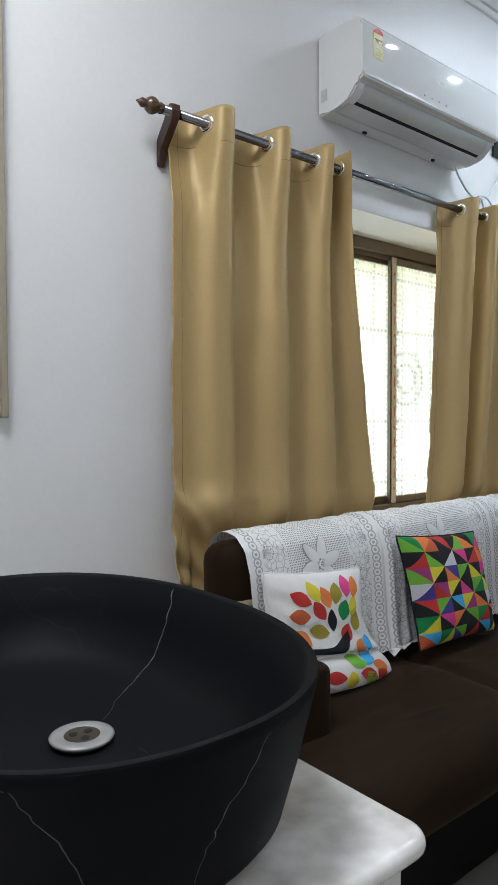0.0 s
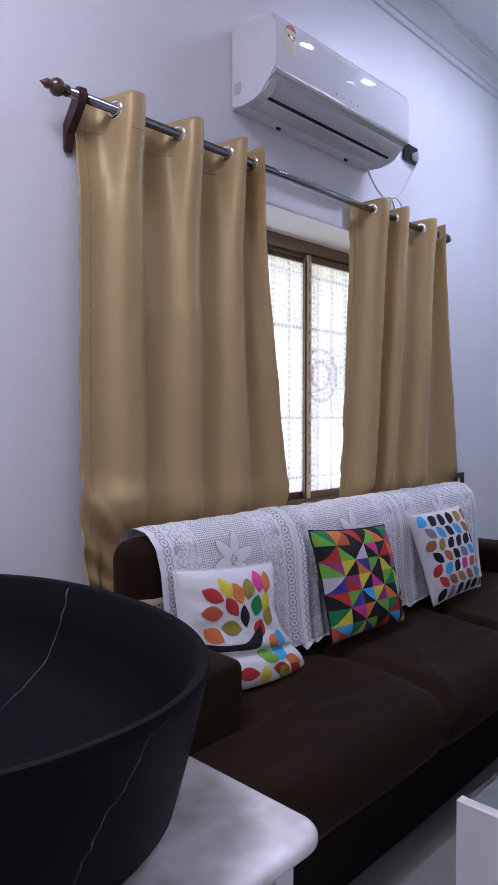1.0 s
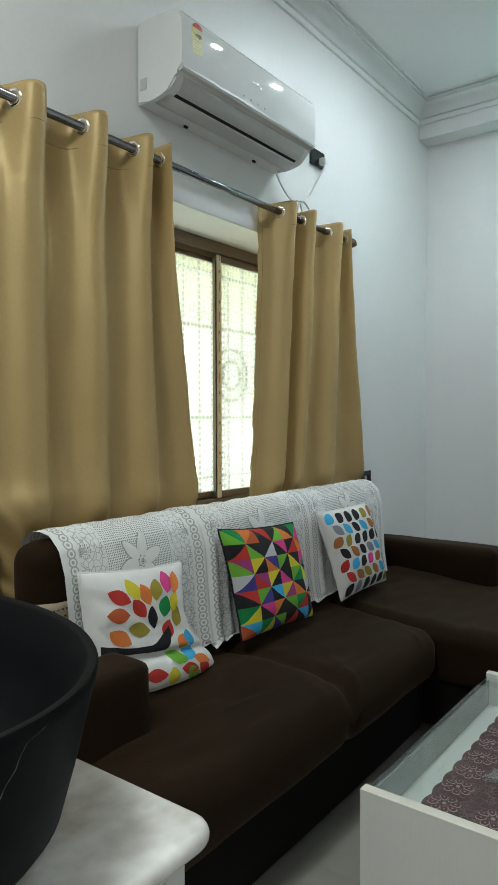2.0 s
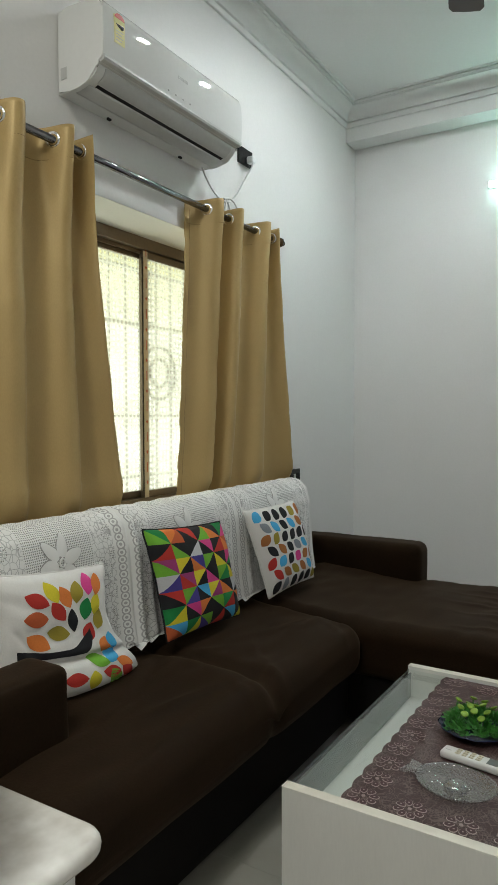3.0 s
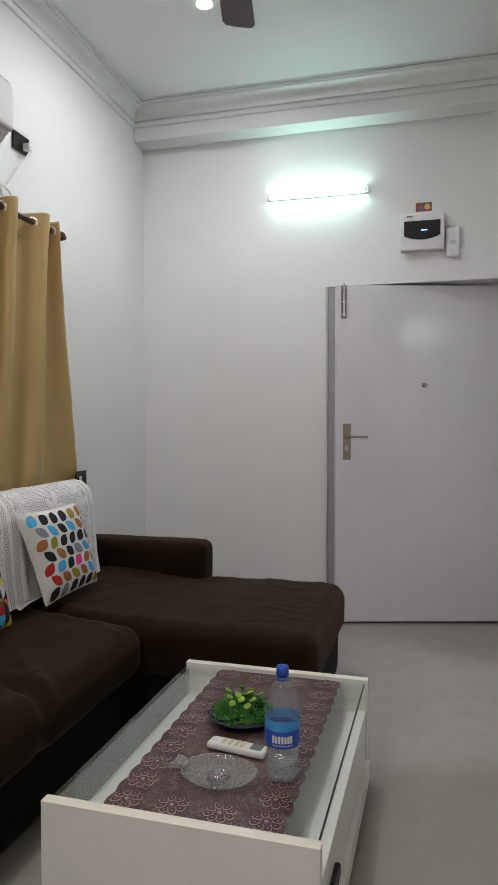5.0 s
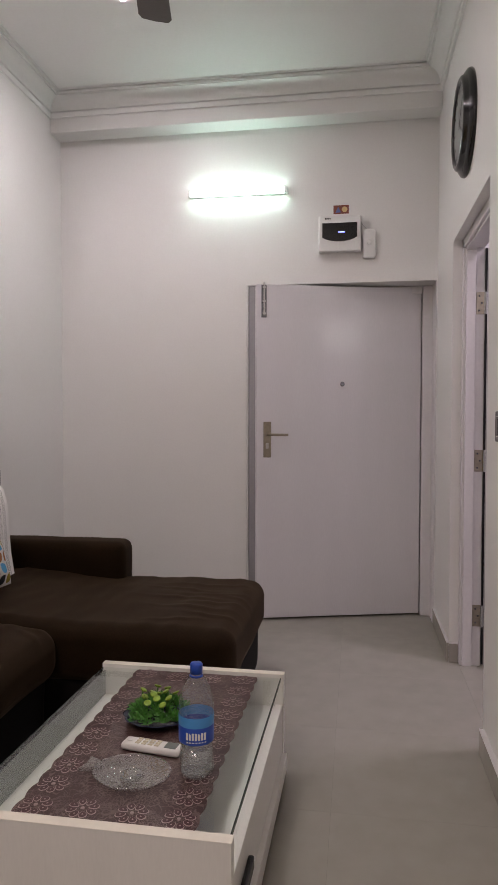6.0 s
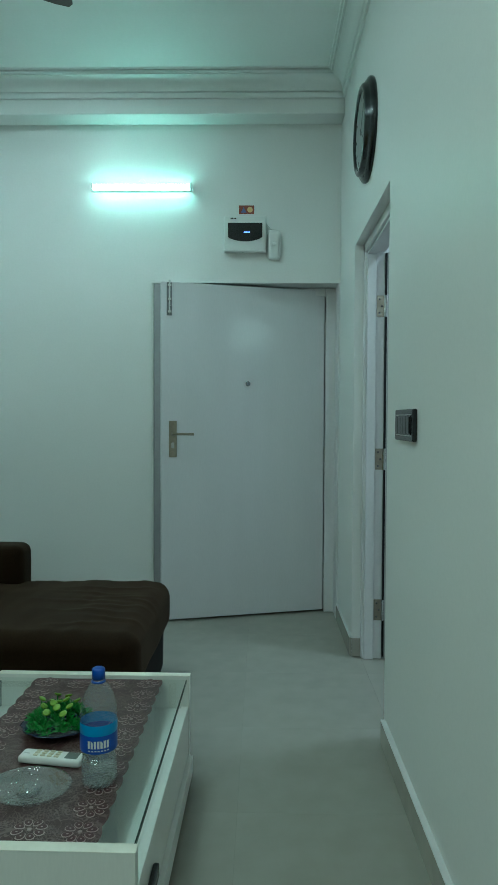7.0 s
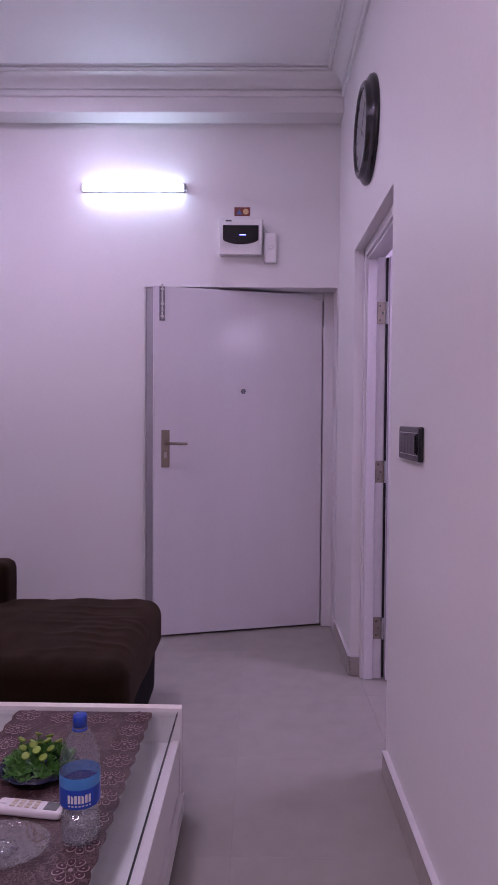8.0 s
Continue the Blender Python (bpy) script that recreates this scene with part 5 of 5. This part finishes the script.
throw("white crocheted lace throw near the chaise", 2.405, 3.10, lambda u: LA - 0.02 - 0.02 * abs(math.sin(u * 4)), 0.06, lambda u: 0.008 * math.exp(-((u - 0.1) / 0.05) ** 2), 3)

# ---- cushions ----
INK = {n: mat("print_" + n, c, 0.85, var=0.08, fine=220, bump=0.2, dist=0.001) for n, c in dict(
    red=(0.48, 0.030, 0.022), rust=(0.50, 0.10, 0.03), orange=(0.70, 0.20, 0.04), olive=(0.33, 0.26, 0.03), yellow=(0.68, 0.58, 0.03), green=(0.015, 0.22, 0.055), lime=(0.17, 0.42, 0.035),
    pink=(0.66, 0.05, 0.26), black=(0.009, 0.009, 0.012), blue=(0.08, 0.42, 0.74), navy=(0.06, 0.045, 0.26), grey=(0.25, 0.27, 0.31), silver=(0.55, 0.55, 0.58), plum=(0.33, 0.04, 0.18), brown=(0.40, 0.15, 0.04), teal=(0.02, 0.22, 0.19)).items()}


def cushion_shape(tl, tr, bl, br, thick, seed, slump=0.0):
    tl, tr, bl, br = map(Vector, (tl, tr, bl, br))
    nrm = (tr - tl).cross(bl - tl).normalized()
    if nrm.y > 0:
        nrm = -nrm

    def fn(u, v, side=1.0, lift=0.0):
        a, b = 2 * u - 1, 2 * v - 1
        # sides drawn in between the corners
        uu = 0.5 + 0.5 * a * (1 - 0.045 * (1 - b * b))
        vv = 0.5 + 0.5 * b * (1 - 0.045 * (1 - a * a))
        p = tl.lerp(tr, uu).lerp(bl.lerp(br, uu), vv)
        w = max(0, (1 - a ** 4) * (1 - b ** 4)) ** 0.55
        w *= 1 + 0.10 * noise.noise(Vector((u * 3, v * 3, seed)))
        edge = 0.004 * noise.noise(Vector((u * 8, v * 8, seed + 5)))
        return p + nrm * (side * (thick / 2 * w + lift) + edge + slump * math.sin(math.pi * u) * max(0, v - 0.55))
    return fn


def cushion(label, fn, front, back, cells=None):
    ob = thing("cushion", label, "cushion", group="cushions on the sofa")
    n = 120
    part("cover", sheet(lambda u, v: fn(u, v, -0.25), 20, 20), back, ob, "", True)
    if front is not None:
        part("front", sheet(fn, n, n), front, ob, "", True)
    bm = tube([fn(*q) for q in [(k / 20, 0) for k in range(20)] + [(1, k / 20) for k in range(20)] + [(1 - k / 20, 1) for k in range(20)] + [(0, 1 - k / 20) for k in range(21)]], 0.0035, 6)
    part("seam", bm, back, ob, "", True)
    return ob


def leaf(ob, fn, u, v, length, wide, turn, ink, name="leaf_print", bend=0.0):
    """A printed pointed leaf that follows the cushion's surface."""
    bm = bmesh.new()
    n, rows = 10, []
    lift = 0.0008 + 0.0002 * (len(ob.children) % 5)
    for i in range(n + 1):
        t = i / n
        half = wide * math.sin(math.pi * t) ** 0.8
        row = []
        for s in (-1, -0.5, 0, 0.5, 1):
            x, y = (t - 0.5) * length, s * half / 2 + bend * math.sin(math.pi * t)
            row.append(bm.verts.new(fn(u + x * math.cos(turn) - y * math.sin(turn), v + x * math.sin(turn) + y * math.cos(turn), 1.0, lift)))
        rows.append(row)
    for a, b in zip(rows, rows[1:]):
        for k in range(4):
            bm.faces.new((a[k], a[k + 1], b[k + 1], b[k]))
    return part(name, bm, INK[ink], ob, "", True)


upright = cushion_shape((1.245, 1.45, 0.862), (1.660, 1.45, 0.820), (1.235, 1.405, 0.50), (1.735, 1.375, 0.478), 0.11, 2, 0.06)


def fn1(u, v, side=1.0, lift=0.0):
    p = upright(u, v, side, lift)
    waist = math.sin(math.pi * min(1, v / 0.9)) ** 1.3
    p.x -= 0.060 * u * u * waist
    # folds across the slumped lower part
    p.y += 0.018 * math.exp(-((v - 0.70 - 0.06 * u) / 0.035) ** 2) * side - 0.022 * max(0, v - 0.72) / 0.28 * math.sin(math.pi * u)
    p.y += 0.006 * math.exp(-((u - 0.12 - 0.5 * (v - 0.55)) / 0.03) ** 2) * max(0, min(1, (v - 0.3) / 0.2)) * side
    p.y += 0.004 * noise.noise(Vector((u * 5, v * 9, 3)))
    return p


c1 = cushion("white cushion printed with a tree of coloured leaves", fn1, M_CLOTH, M_CLOTH)
CROWN = (("red", 0.29, 0.23, 0.5), ("yellow", 0.43, 0.17, 1.2), ("orange", 0.55, 0.23, 1.3), ("olive", 0.67, 0.20, 1.75), ("pink", 0.80, 0.14, 1.7), ("orange", 0.91, 0.16, 1.8), ("rust", 0.26, 0.39, 0.1), ("red", 0.46, 0.35, 1.0), ("green", 0.745, 0.37, 1.9), ("yellow", 0.87, 0.34, 2.0), ("orange", 0.25, 0.59, 0.7), ("olive", 0.43, 0.545, 0.25), ("olive", 0.88, 0.49, 2.0), ("red", 0.73, 0.60, 2.1))
FALLEN = (("orange", 0.83, 0.66, 2.2), ("blue", 0.93, 0.64, 1.8), ("lime", 0.70, 0.78, 0.5), ("blue", 0.84, 0.77, 2.5), ("orange", 0.93, 0.86, 0.6), ("red", 0.77, 0.90, 0.3), ("red", 0.93, 0.95, 0.9), ("yellow", 0.60, 0.92, 1.7), ("orange", 0.30, 0.83, 0.4), ("red", 0.46, 0.87, 0.2), ("lime", 0.80, 0.955, 1.2))
for ink, u, v, a in CROWN + FALLEN:
    u, v = u * 0.93 - 0.045, v if v > 0.62 else v * 0.88
    leaf(c1, fn1, u, v, 0.19 if v < 0.56 else 0.165, 0.122 if v < 0.56 else 0.11, a, ink)
leaf(c1, fn1, 0.50, 0.40, 0.20, 0.10, 1.6, "black")
bm = bmesh.new()
prev = None
for i in range(31):
    t = i / 30
    hi = 0.555 + 0.070 * math.sin(math.pi / 2 * min(1, t / 0.6)) - 0.13 * max(0, (t - 0.6) / 0.4) ** 1.5
    lo = 0.625 + 0.075 * math.sin(math.pi / 2 * t) - 0.13 * max(0, (t - 0.82) / 0.18) ** 1.4
    row = [bm.verts.new(fn1(0.05 + 0.60 * t, hi + (lo - hi) * k / 4, 1.0, 0.0020)) for k in range(5)]
    if prev:
        for k in range(4):
            bm.faces.new((prev[k], prev[k + 1], row[k + 1], row[k]))
    prev = row
part("trunk_print", bm, INK["black"], c1, "", True)

fn2 = cushion_shape((1.825, 1.43, 0.905), (2.285, 1.43, 0.872), (1.865, 1.36, 0.522), (2.325, 1.36, 0.502), 0.11, 5)
c2 = cushion("cushion printed with a mosaic of bright triangles", fn2, None, INK["black"])
rnd = random.Random(11)
deep = ["black", "black", "black", "black", "navy", "plum", "green", "green", "rust"]
bright = ["red", "orange", "yellow", "lime", "blue", "silver", "yellow", "red", "lime", "orange", "pink"]
NU, NV, SUB = 6, 7, 8
inks = list(dict.fromkeys(deep + bright))
bm = bmesh.new()
recent, above = [], {}
for j in range(NV):
    for i in range(NU):
        flip = (i + j) % 2
        pick = []
        for inks_of in (deep, bright):
            ink = rnd.choice(inks_of)
            while ink != "black" and ink in recent[-4:] + above.get(i, []):
                ink = rnd.choice(inks_of)
            pick.append(ink)
        if rnd.random() < 0.4:
            pick.reverse()
        one, two = pick
        recent += pick
        above[i] = pick
        g = [[bm.verts.new(fn2((i + a / SUB) / NU, (j + b / SUB) / NV)) for b in range(SUB + 1)] for a in range(SUB + 1)]
        for a in range(SUB):
            for b in range(SUB):
                q = (g[a][b], g[a + 1][b], g[a + 1][b + 1], g[a][b + 1])
                tri = ((q[0], q[1], q[2]), (q[0], q[2], q[3])) if not flip else ((q[0], q[1], q[3]), (q[1], q[2], q[3]))
                for n_, tv in enumerate(tri):
                    f = bm.faces.new(tv)
                    side = (a > b or (a == b and n_ == 0)) if not flip else (a + b < SUB - 1 or (a + b == SUB - 1 and n_ == 0))
                    f.material_index = inks.index(one if side else two)
bmesh.ops.remove_doubles(bm, verts=bm.verts, dist=1e-5)
part("front", bm, [INK[k] for k in inks], c2, "mosaic of coloured triangles", True)

fn3 = cushion_shape((2.455, 1.43, 0.892), (2.905, 1.43, 0.888), (2.555, 1.36, 0.512), (2.985, 1.36, 0.518), 0.11, 8)
c3 = cushion("white cushion printed with rows of small coloured leaves", fn3, M_CLOTH, M_CLOTH)
tones = ["black", "olive", "black", "blue", "pink", "grey", "brown", "black", "blue", "black", "olive", "brown", "black", "black", "red", "black"]
rnd = random.Random(4)
for j in range(7):
    for i in range(6):
        u, v = 0.10 + i * 0.16 + (0.05 if j % 2 else 0), 0.09 + j * 0.137
        if u < 0.97:
            leaf(c3, fn3, u, v, 0.172, 0.108, (0.75 if j % 2 else 2.4) + rnd.uniform(-0.15, 0.15), rnd.choice(tones))

# ---- on the coffee table ----
GZ = TZ - 0.013
def runner_cloth():
    """Dark crochet: a fine pale mesh with scrolling cords and open holes."""
    m, N, L, p = nodes_of("crochet_runner")
    tc, ns, warp = N.new("ShaderNodeTexCoord"), N.new("ShaderNodeTexNoise"), N.new("ShaderNodeVectorMath")
    ns.inputs["Scale"].default_value = 24
    warp.operation = "MULTIPLY_ADD"
    warp.inputs[1].default_value = (0.10, 0.10, 0.0)
    L.new(tc.outputs["Object"], ns.inputs["Vector"])
    L.new(ns.outputs["Color"], warp.inputs[0])
    L.new(tc.outputs["Object"], warp.inputs[2])
    mesh, cord, patch = N.new("ShaderNodeTexVoronoi"), N.new("ShaderNodeTexVoronoi"), N.new("ShaderNodeTexNoise")
    mesh.feature = cord.feature = "DISTANCE_TO_EDGE"
    mesh.inputs["Scale"].default_value, cord.inputs["Scale"].default_value, patch.inputs["Scale"].default_value = 150, 34, 11
    L.new(tc.outputs["Object"], mesh.inputs["Vector"])
    L.new(warp.outputs[0], cord.inputs["Vector"])
    L.new(tc.outputs["Object"], patch.inputs["Vector"])

    def span(src, a, b, c, d):
        r = N.new("ShaderNodeMapRange")
        r.inputs["From Min"].default_value, r.inputs["From Max"].default_value, r.inputs["To Min"].default_value, r.inputs["To Max"].default_value = a, b, c, d
        L.new(src, r.inputs["Value"])
        return r.outputs["Result"]

    def join(op, a, b):
        n = N.new("ShaderNodeMath")
        n.operation = op
        L.new(a, n.inputs[0])
        L.new(b, n.inputs[1])
        return n.outputs[0]

    zone = span(patch.outputs["Fac"], 0.42, 0.58, 0.15, 1.0)
    web = join("MULTIPLY", span(mesh.outputs["Distance"], 0.03, 0.09, 0.75, 0), zone)
    lines = join("MAXIMUM", web, span(cord.outputs["Distance"], 0.015, 0.05, 0.6, 0))
    mx = N.new("ShaderNodeMix")
    mx.data_type = "RGBA"
    mx.inputs["A"].default_value, mx.inputs["B"].default_value = (0.042, 0.014, 0.014, 1), (0.23, 0.165, 0.155, 1)
    L.new(lines, mx.inputs["Factor"])
    L.new(mx.outputs["Result"], p.inputs["Base Color"])
    p.inputs["Roughness"].default_value = 0.5
    tr, ms = N.new("ShaderNodeBsdfTransparent"), N.new("ShaderNodeMixShader")
    holes = join("MULTIPLY", span(mesh.outputs["Distance"], 0.24, 0.36, 0.0, 0.10), zone)
    L.new(holes, ms.inputs["Fac"])
    L.new(p.outputs[0], ms.inputs[1])
    L.new(tr.outputs[0], ms.inputs[2])
    L.new(ms.outputs[0], N["Material Output"].inputs["Surface"])
    return m


RX0, RX1, RY0, RY1 = TX0 + 0.036, TX1 - 0.036, 0.168, 0.600
run = thing("table_runner", "dark brown crocheted table runner with flower borders", "table runner")
run.matrix_world = SKEW @ Matrix.Translation((0, 0, GZ))
M_RUN = runner_cloth()
def scallop(t, n):
    return 0.007 * abs(math.sin(math.pi * t * n))
part("net", sheet(lambda u, v: Vector((RX0 + (RX1 - RX0) * u, RY0 - scallop(u, 13) + (RY1 - RY0 + 2 * scallop(u, 13)) * v, 0.0012 + 0.0006 * noise.noise(Vector((u * 20, v * 9, 0))))), 130, 24), M_RUN, run, "", True)
M_PETAL = mat("runner_petal", (0.055, 0.011, 0.015), 0.35, var=0.2, fine=150)
M_PALE = mat("runner_outline", (0.44, 0.34, 0.33), 0.4, var=0.2)


def flower_mesh(r, material, z, shrink):
    bm = bmesh.new()
    for k in range(8):
        a = k * math.pi / 4
        vs = []
        for j in range(10):
            b = 2 * math.pi * j / 10
            rr, tt = r * (0.66 + 0.34 * shrink * math.cos(b)), r * 0.245 * shrink * math.sin(b) * (1 + 0.3 * math.cos(b))
            vs.append(bm.verts.new((rr * math.cos(a) - tt * math.sin(a), rr * math.sin(a) + tt * math.cos(a), z)))
        bm.faces.new(vs)
    c = [bm.verts.new((r * 0.13 * math.cos(k * math.pi / 5), r * 0.13 * math.sin(k * math.pi / 5), z)) for k in range(10)]
    bm.faces.new(c)
    return mesh_of("flower", bm, material)


pale_me, dark_me, core_me = flower_mesh(0.040, M_PALE, 0.0030, 1.0), flower_mesh(0.040, M_PETAL, 0.0040, 0.84), flower_mesh(0.040, M_PALE, 0.0046, 0.20)
spots = [(RX0 + 0.045 + k * 0.0925, y) for k in range(10) for y in (RY0 + 0.042, RY1 - 0.042)] + [(RX0 + 0.05, RY0 + 0.155), (RX0 + 0.05, RY0 + 0.275), (RX1 - 0.05, RY0 + 0.155), (RX1 - 0.05, RY0 + 0.275)]
for x, y in spots:
    f = new("flower", pale_me)
    f.parent, f.location, f.rotation_euler = run, (x, y, 0), (0, 0, x * 7)
    g = new("petals", dark_me)
    g.parent = f
    c = new("petal_veins", core_me)
    c.parent = f

RZ = GZ + 0.002
M_WATER = clear("water", (0.95, 0.98, 0.99), 0.03, 2.0, 0.10, 60)
bot = thing("water_bottle", "clear plastic water bottle with a blue cap and label", "bottle", (1.816, 0.220, RZ))
prof = [(0.0, 0.004), (0.022, 0.002), (0.036, 0.0), (0.043, 0.008), (0.046, 0.022), (0.044, 0.034), (0.047, 0.05), (0.0435, 0.075), (0.0420, 0.086), (0.0465, 0.096), (0.047, 0.100), (0.047, 0.17), (0.0475, 0.185), (0.046, 0.205), (0.038, 0.232), (0.026, 0.254), (0.0145, 0.264), (0.0145, 0.278)]
part("shell", lathe(prof, 40, None, lambda a, i: 1 + (0.06 * math.cos(5 * a) if 2 <= i <= 5 else 0.0)), M_PET, bot, "clear ribbed plastic shell", True)
part("water", lathe([(0.0, 0.006), (0.036, 0.006), (0.043, 0.022), (0.0435, 0.05), (0.041, 0.078), (0.0, 0.078)], 32), M_WATER, bot, "", True)
M_BLUE = mat("label_blue", (0.015, 0.07, 0.42), 0.35, var=0.06)
M_SKYB = mat("label_light_blue", (0.05, 0.28, 0.62), 0.35, var=0.06)
lab = part("wrapper", lathe([(0.0478, 0.098), (0.0482, 0.100), (0.0482, 0.140), (0.0478, 0.142)], 40, closed=True), M_BLUE, bot, "blue printed wrapper", True)
part("upper_band", lathe([(0.0478, 0.142), (0.0483, 0.144), (0.0483, 0.166), (0.0478, 0.168)], 40, closed=True), M_SKYB, lab, "light blue band", True)
for k in range(7):
    a0 = math.atan2(-0.226 + (-0.1), 0.15 - 1.835) - 0.55 + k * 0.17
    bm = bmesh.new()
    vs = [bm.verts.new((0.0488 * math.cos(a), 0.0488 * math.sin(a), z)) for a, z in ((a0, 0.112), (a0 + 0.12, 0.112), (a0 + 0.12, 0.131 - 0.004 * (k % 3 == 1)), (a0, 0.131))]
    bm.faces.new(vs)
    part("letter_bar", bm, M_PLASTIC, lab)
    bm = bmesh.new()
    bm.faces.new([bm.verts.new((0.0488 * math.cos(a), 0.0488 * math.sin(a), z)) for a, z in ((a0 + 0.03, 0.1045), (a0 + 0.13, 0.1045), (a0 + 0.13, 0.1075), (a0 + 0.03, 0.1075))])
    part("text_bar", bm, M_PLASTIC, lab)
bot.scale = (0.94, 0.94, 0.972)
cap = part("cap", lathe([(0.0, 0.298), (0.0145, 0.298), (0.0165, 0.295), (0.0168, 0.272), (0.0, 0.272)], 30, None, lambda a, i: 1 + 0.02 * math.cos(30 * a)), M_BLUE, bot, "blue screw cap", True)
part("neck_ring", lathe([(0.0150, 0.262), (0.0185, 0.263), (0.0185, 0.267), (0.0150, 0.268)], 28, closed=True), M_BLUE, bot, "", True)

ash = thing("glass_ashtray", "clear pressed glass fish-shaped ashtray", "ashtray", (1.765, 0.375, RZ))
am = Matrix.Rotation(1.45, 4, "Z")
part("bowl", lathe([(0.0, 0.004), (0.05, 0.002), (0.075, 0.008), (0.092, 0.022), (0.094, 0.025), (0.088, 0.024), (0.068, 0.011), (0.03, 0.008), (0.0, 0.012)], 44, am, lambda a, i: (1 + 0.18 * abs(math.cos(a)) ** 3) * (1 + 0.012 * math.cos(22 * a)) * (0.92 if i else 1)), M_CRYSTAL, ash, "", True)
part("dome", lathe([(0.03, 0.008), (0.026, 0.018), (0.015, 0.024), (0.0, 0.026)], 24), M_CRYSTAL, ash, "", True)
bm = prism([(0.085, -0.010), (0.105, -0.026), (0.135, -0.036), (0.122, 0.0), (0.137, 0.034), (0.106, 0.026), (0.085, 0.012)], "z", 0.018, 0.028, 0.003)
bm.transform(am)
part("tail", bm, M_CRYSTAL, ash)

rem = thing("remote_control", "white remote control with pale keys and a grey screen", "remote control", (1.918, 0.368, RZ))
rm = Matrix.Rotation(math.atan2(0.285 - 0.452, 1.903 - 1.927), 4, "Z")
bm = soft_box((-0.086, -0.024, 0), (0.086, 0.024, 0.022), 0.009, 12)
bm.transform(rm)
part("body", bm, M_PLASTIC, rem, "", True)
part("screen", box((0.040, -0.016, 0.0215), (0.074, 0.016, 0.0228), 0.001, 2, rm), mat("screen_grey", (0.12, 0.14, 0.13), 0.3, var=0.05), rem, "grey screen")
M_KEY = mat("key_cream", (0.60, 0.55, 0.42), 0.5, var=0.05)
for i in range(4):
    for j in range(3):
        part("key", box((-0.046 + i * 0.019, -0.016 + j * 0.012, 0.0215), (-0.033 + i * 0.019, -0.008 + j * 0.012, 0.0245), 0.0015, 2, rm), M_KEY, rem)
part("mark", box((-0.074, -0.008, 0.0215), (-0.058, -0.004, 0.0224), 0, 1, rm), M_GREY_PL, rem)

dish = thing("glass_dish", "dark blue scalloped glass dish", "dish", (2.10, 0.405, RZ))
M_DISH = mat("blue_glass", (0.012, 0.018, 0.055), 0.1, var=0.2, bump=0.02)
part("bowl", lathe([(0.0, 0.004), (0.05, 0.003), (0.075, 0.010), (0.098, 0.024), (0.100, 0.027), (0.094, 0.026), (0.070, 0.013), (0.0, 0.008)], 60, None, lambda a, i: 1 + (0.06 * abs(math.sin(6 * a)) if 2 < i < 6 else 0)), M_DISH, dish, "", True)

plant = thing("artificial_plant", "small artificial green plant heaped in the dish", "plant", (2.10, 0.405, RZ + 0.012))
M_LEAF = mat("plastic_leaf", (0.05, 0.22, 0.03), 0.45, var=0.35, big=20, fine=90)
M_BUD = mat("plastic_bud", (0.22, 0.36, 0.04), 0.45, var=0.25, big=20, fine=90)
rnd = random.Random(7)
for k in range(190):
    a, r = rnd.uniform(0, 2 * math.pi), 0.086 * rnd.random() ** 0.6
    z = 0.012 + 0.044 * (1 - (r / 0.09) ** 2) + rnd.uniform(-0.004, 0.006)
    bm = bmesh.new()
    for s in range(9):
        aa, el = rnd.uniform(0, 2 * math.pi), rnd.uniform(0.1, 1.3)
        d = Vector((math.cos(aa) * math.cos(el), math.sin(aa) * math.cos(el), math.sin(el)))
        side = d.orthogonal().normalized() * 0.0030
        ln = rnd.uniform(0.016, 0.028)
        p0 = Vector((r * math.cos(a), r * math.sin(a), z - 0.006))
        v = [bm.verts.new(q) for q in (p0, p0 + d * ln * 0.5 + side, p0 + d * ln, p0 + d * ln * 0.5 - side)]
        bm.faces.new(v)
    part("sprig", bm, M_LEAF, plant)
for k in range(13):
    a, r = k * 2.4, 0.062 * (k / 13) ** 0.5
    c = Vector((r * math.cos(a), r * math.sin(a), 0.066 - 0.18 * r + 0.006 * (k % 3)))
    bm = lathe([(0.0, 0.0), (0.006, 0.001), (0.0105, 0.004), (0.0115, 0.006), (0.009, 0.008), (0.0, 0.006)], 12, Matrix.Translation(c) @ Matrix.Rotation(0.5 * math.sin(a), 4, "X") @ Matrix.Rotation(0.5 * math.cos(a), 4, "Y"))
    part("bud", bm, M_BUD, plant, "", True)
    part("stem", tube([(c.x, c.y, 0.01), tuple(c)], 0.0018, 5), M_LEAF, plant)

# floor tiles, last
nt = 0
for i in range(11):
    for j in range(-4, 5):
        x, y = -1.9 + i * TS, -0.105 + j * TS
        if y + TS < R - 2.2 or y > W - 0.0 or x > D + 1.1:
            continue
        t = new("tile", tile_me)
        t.location, t.parent = (x, y, 0), floor
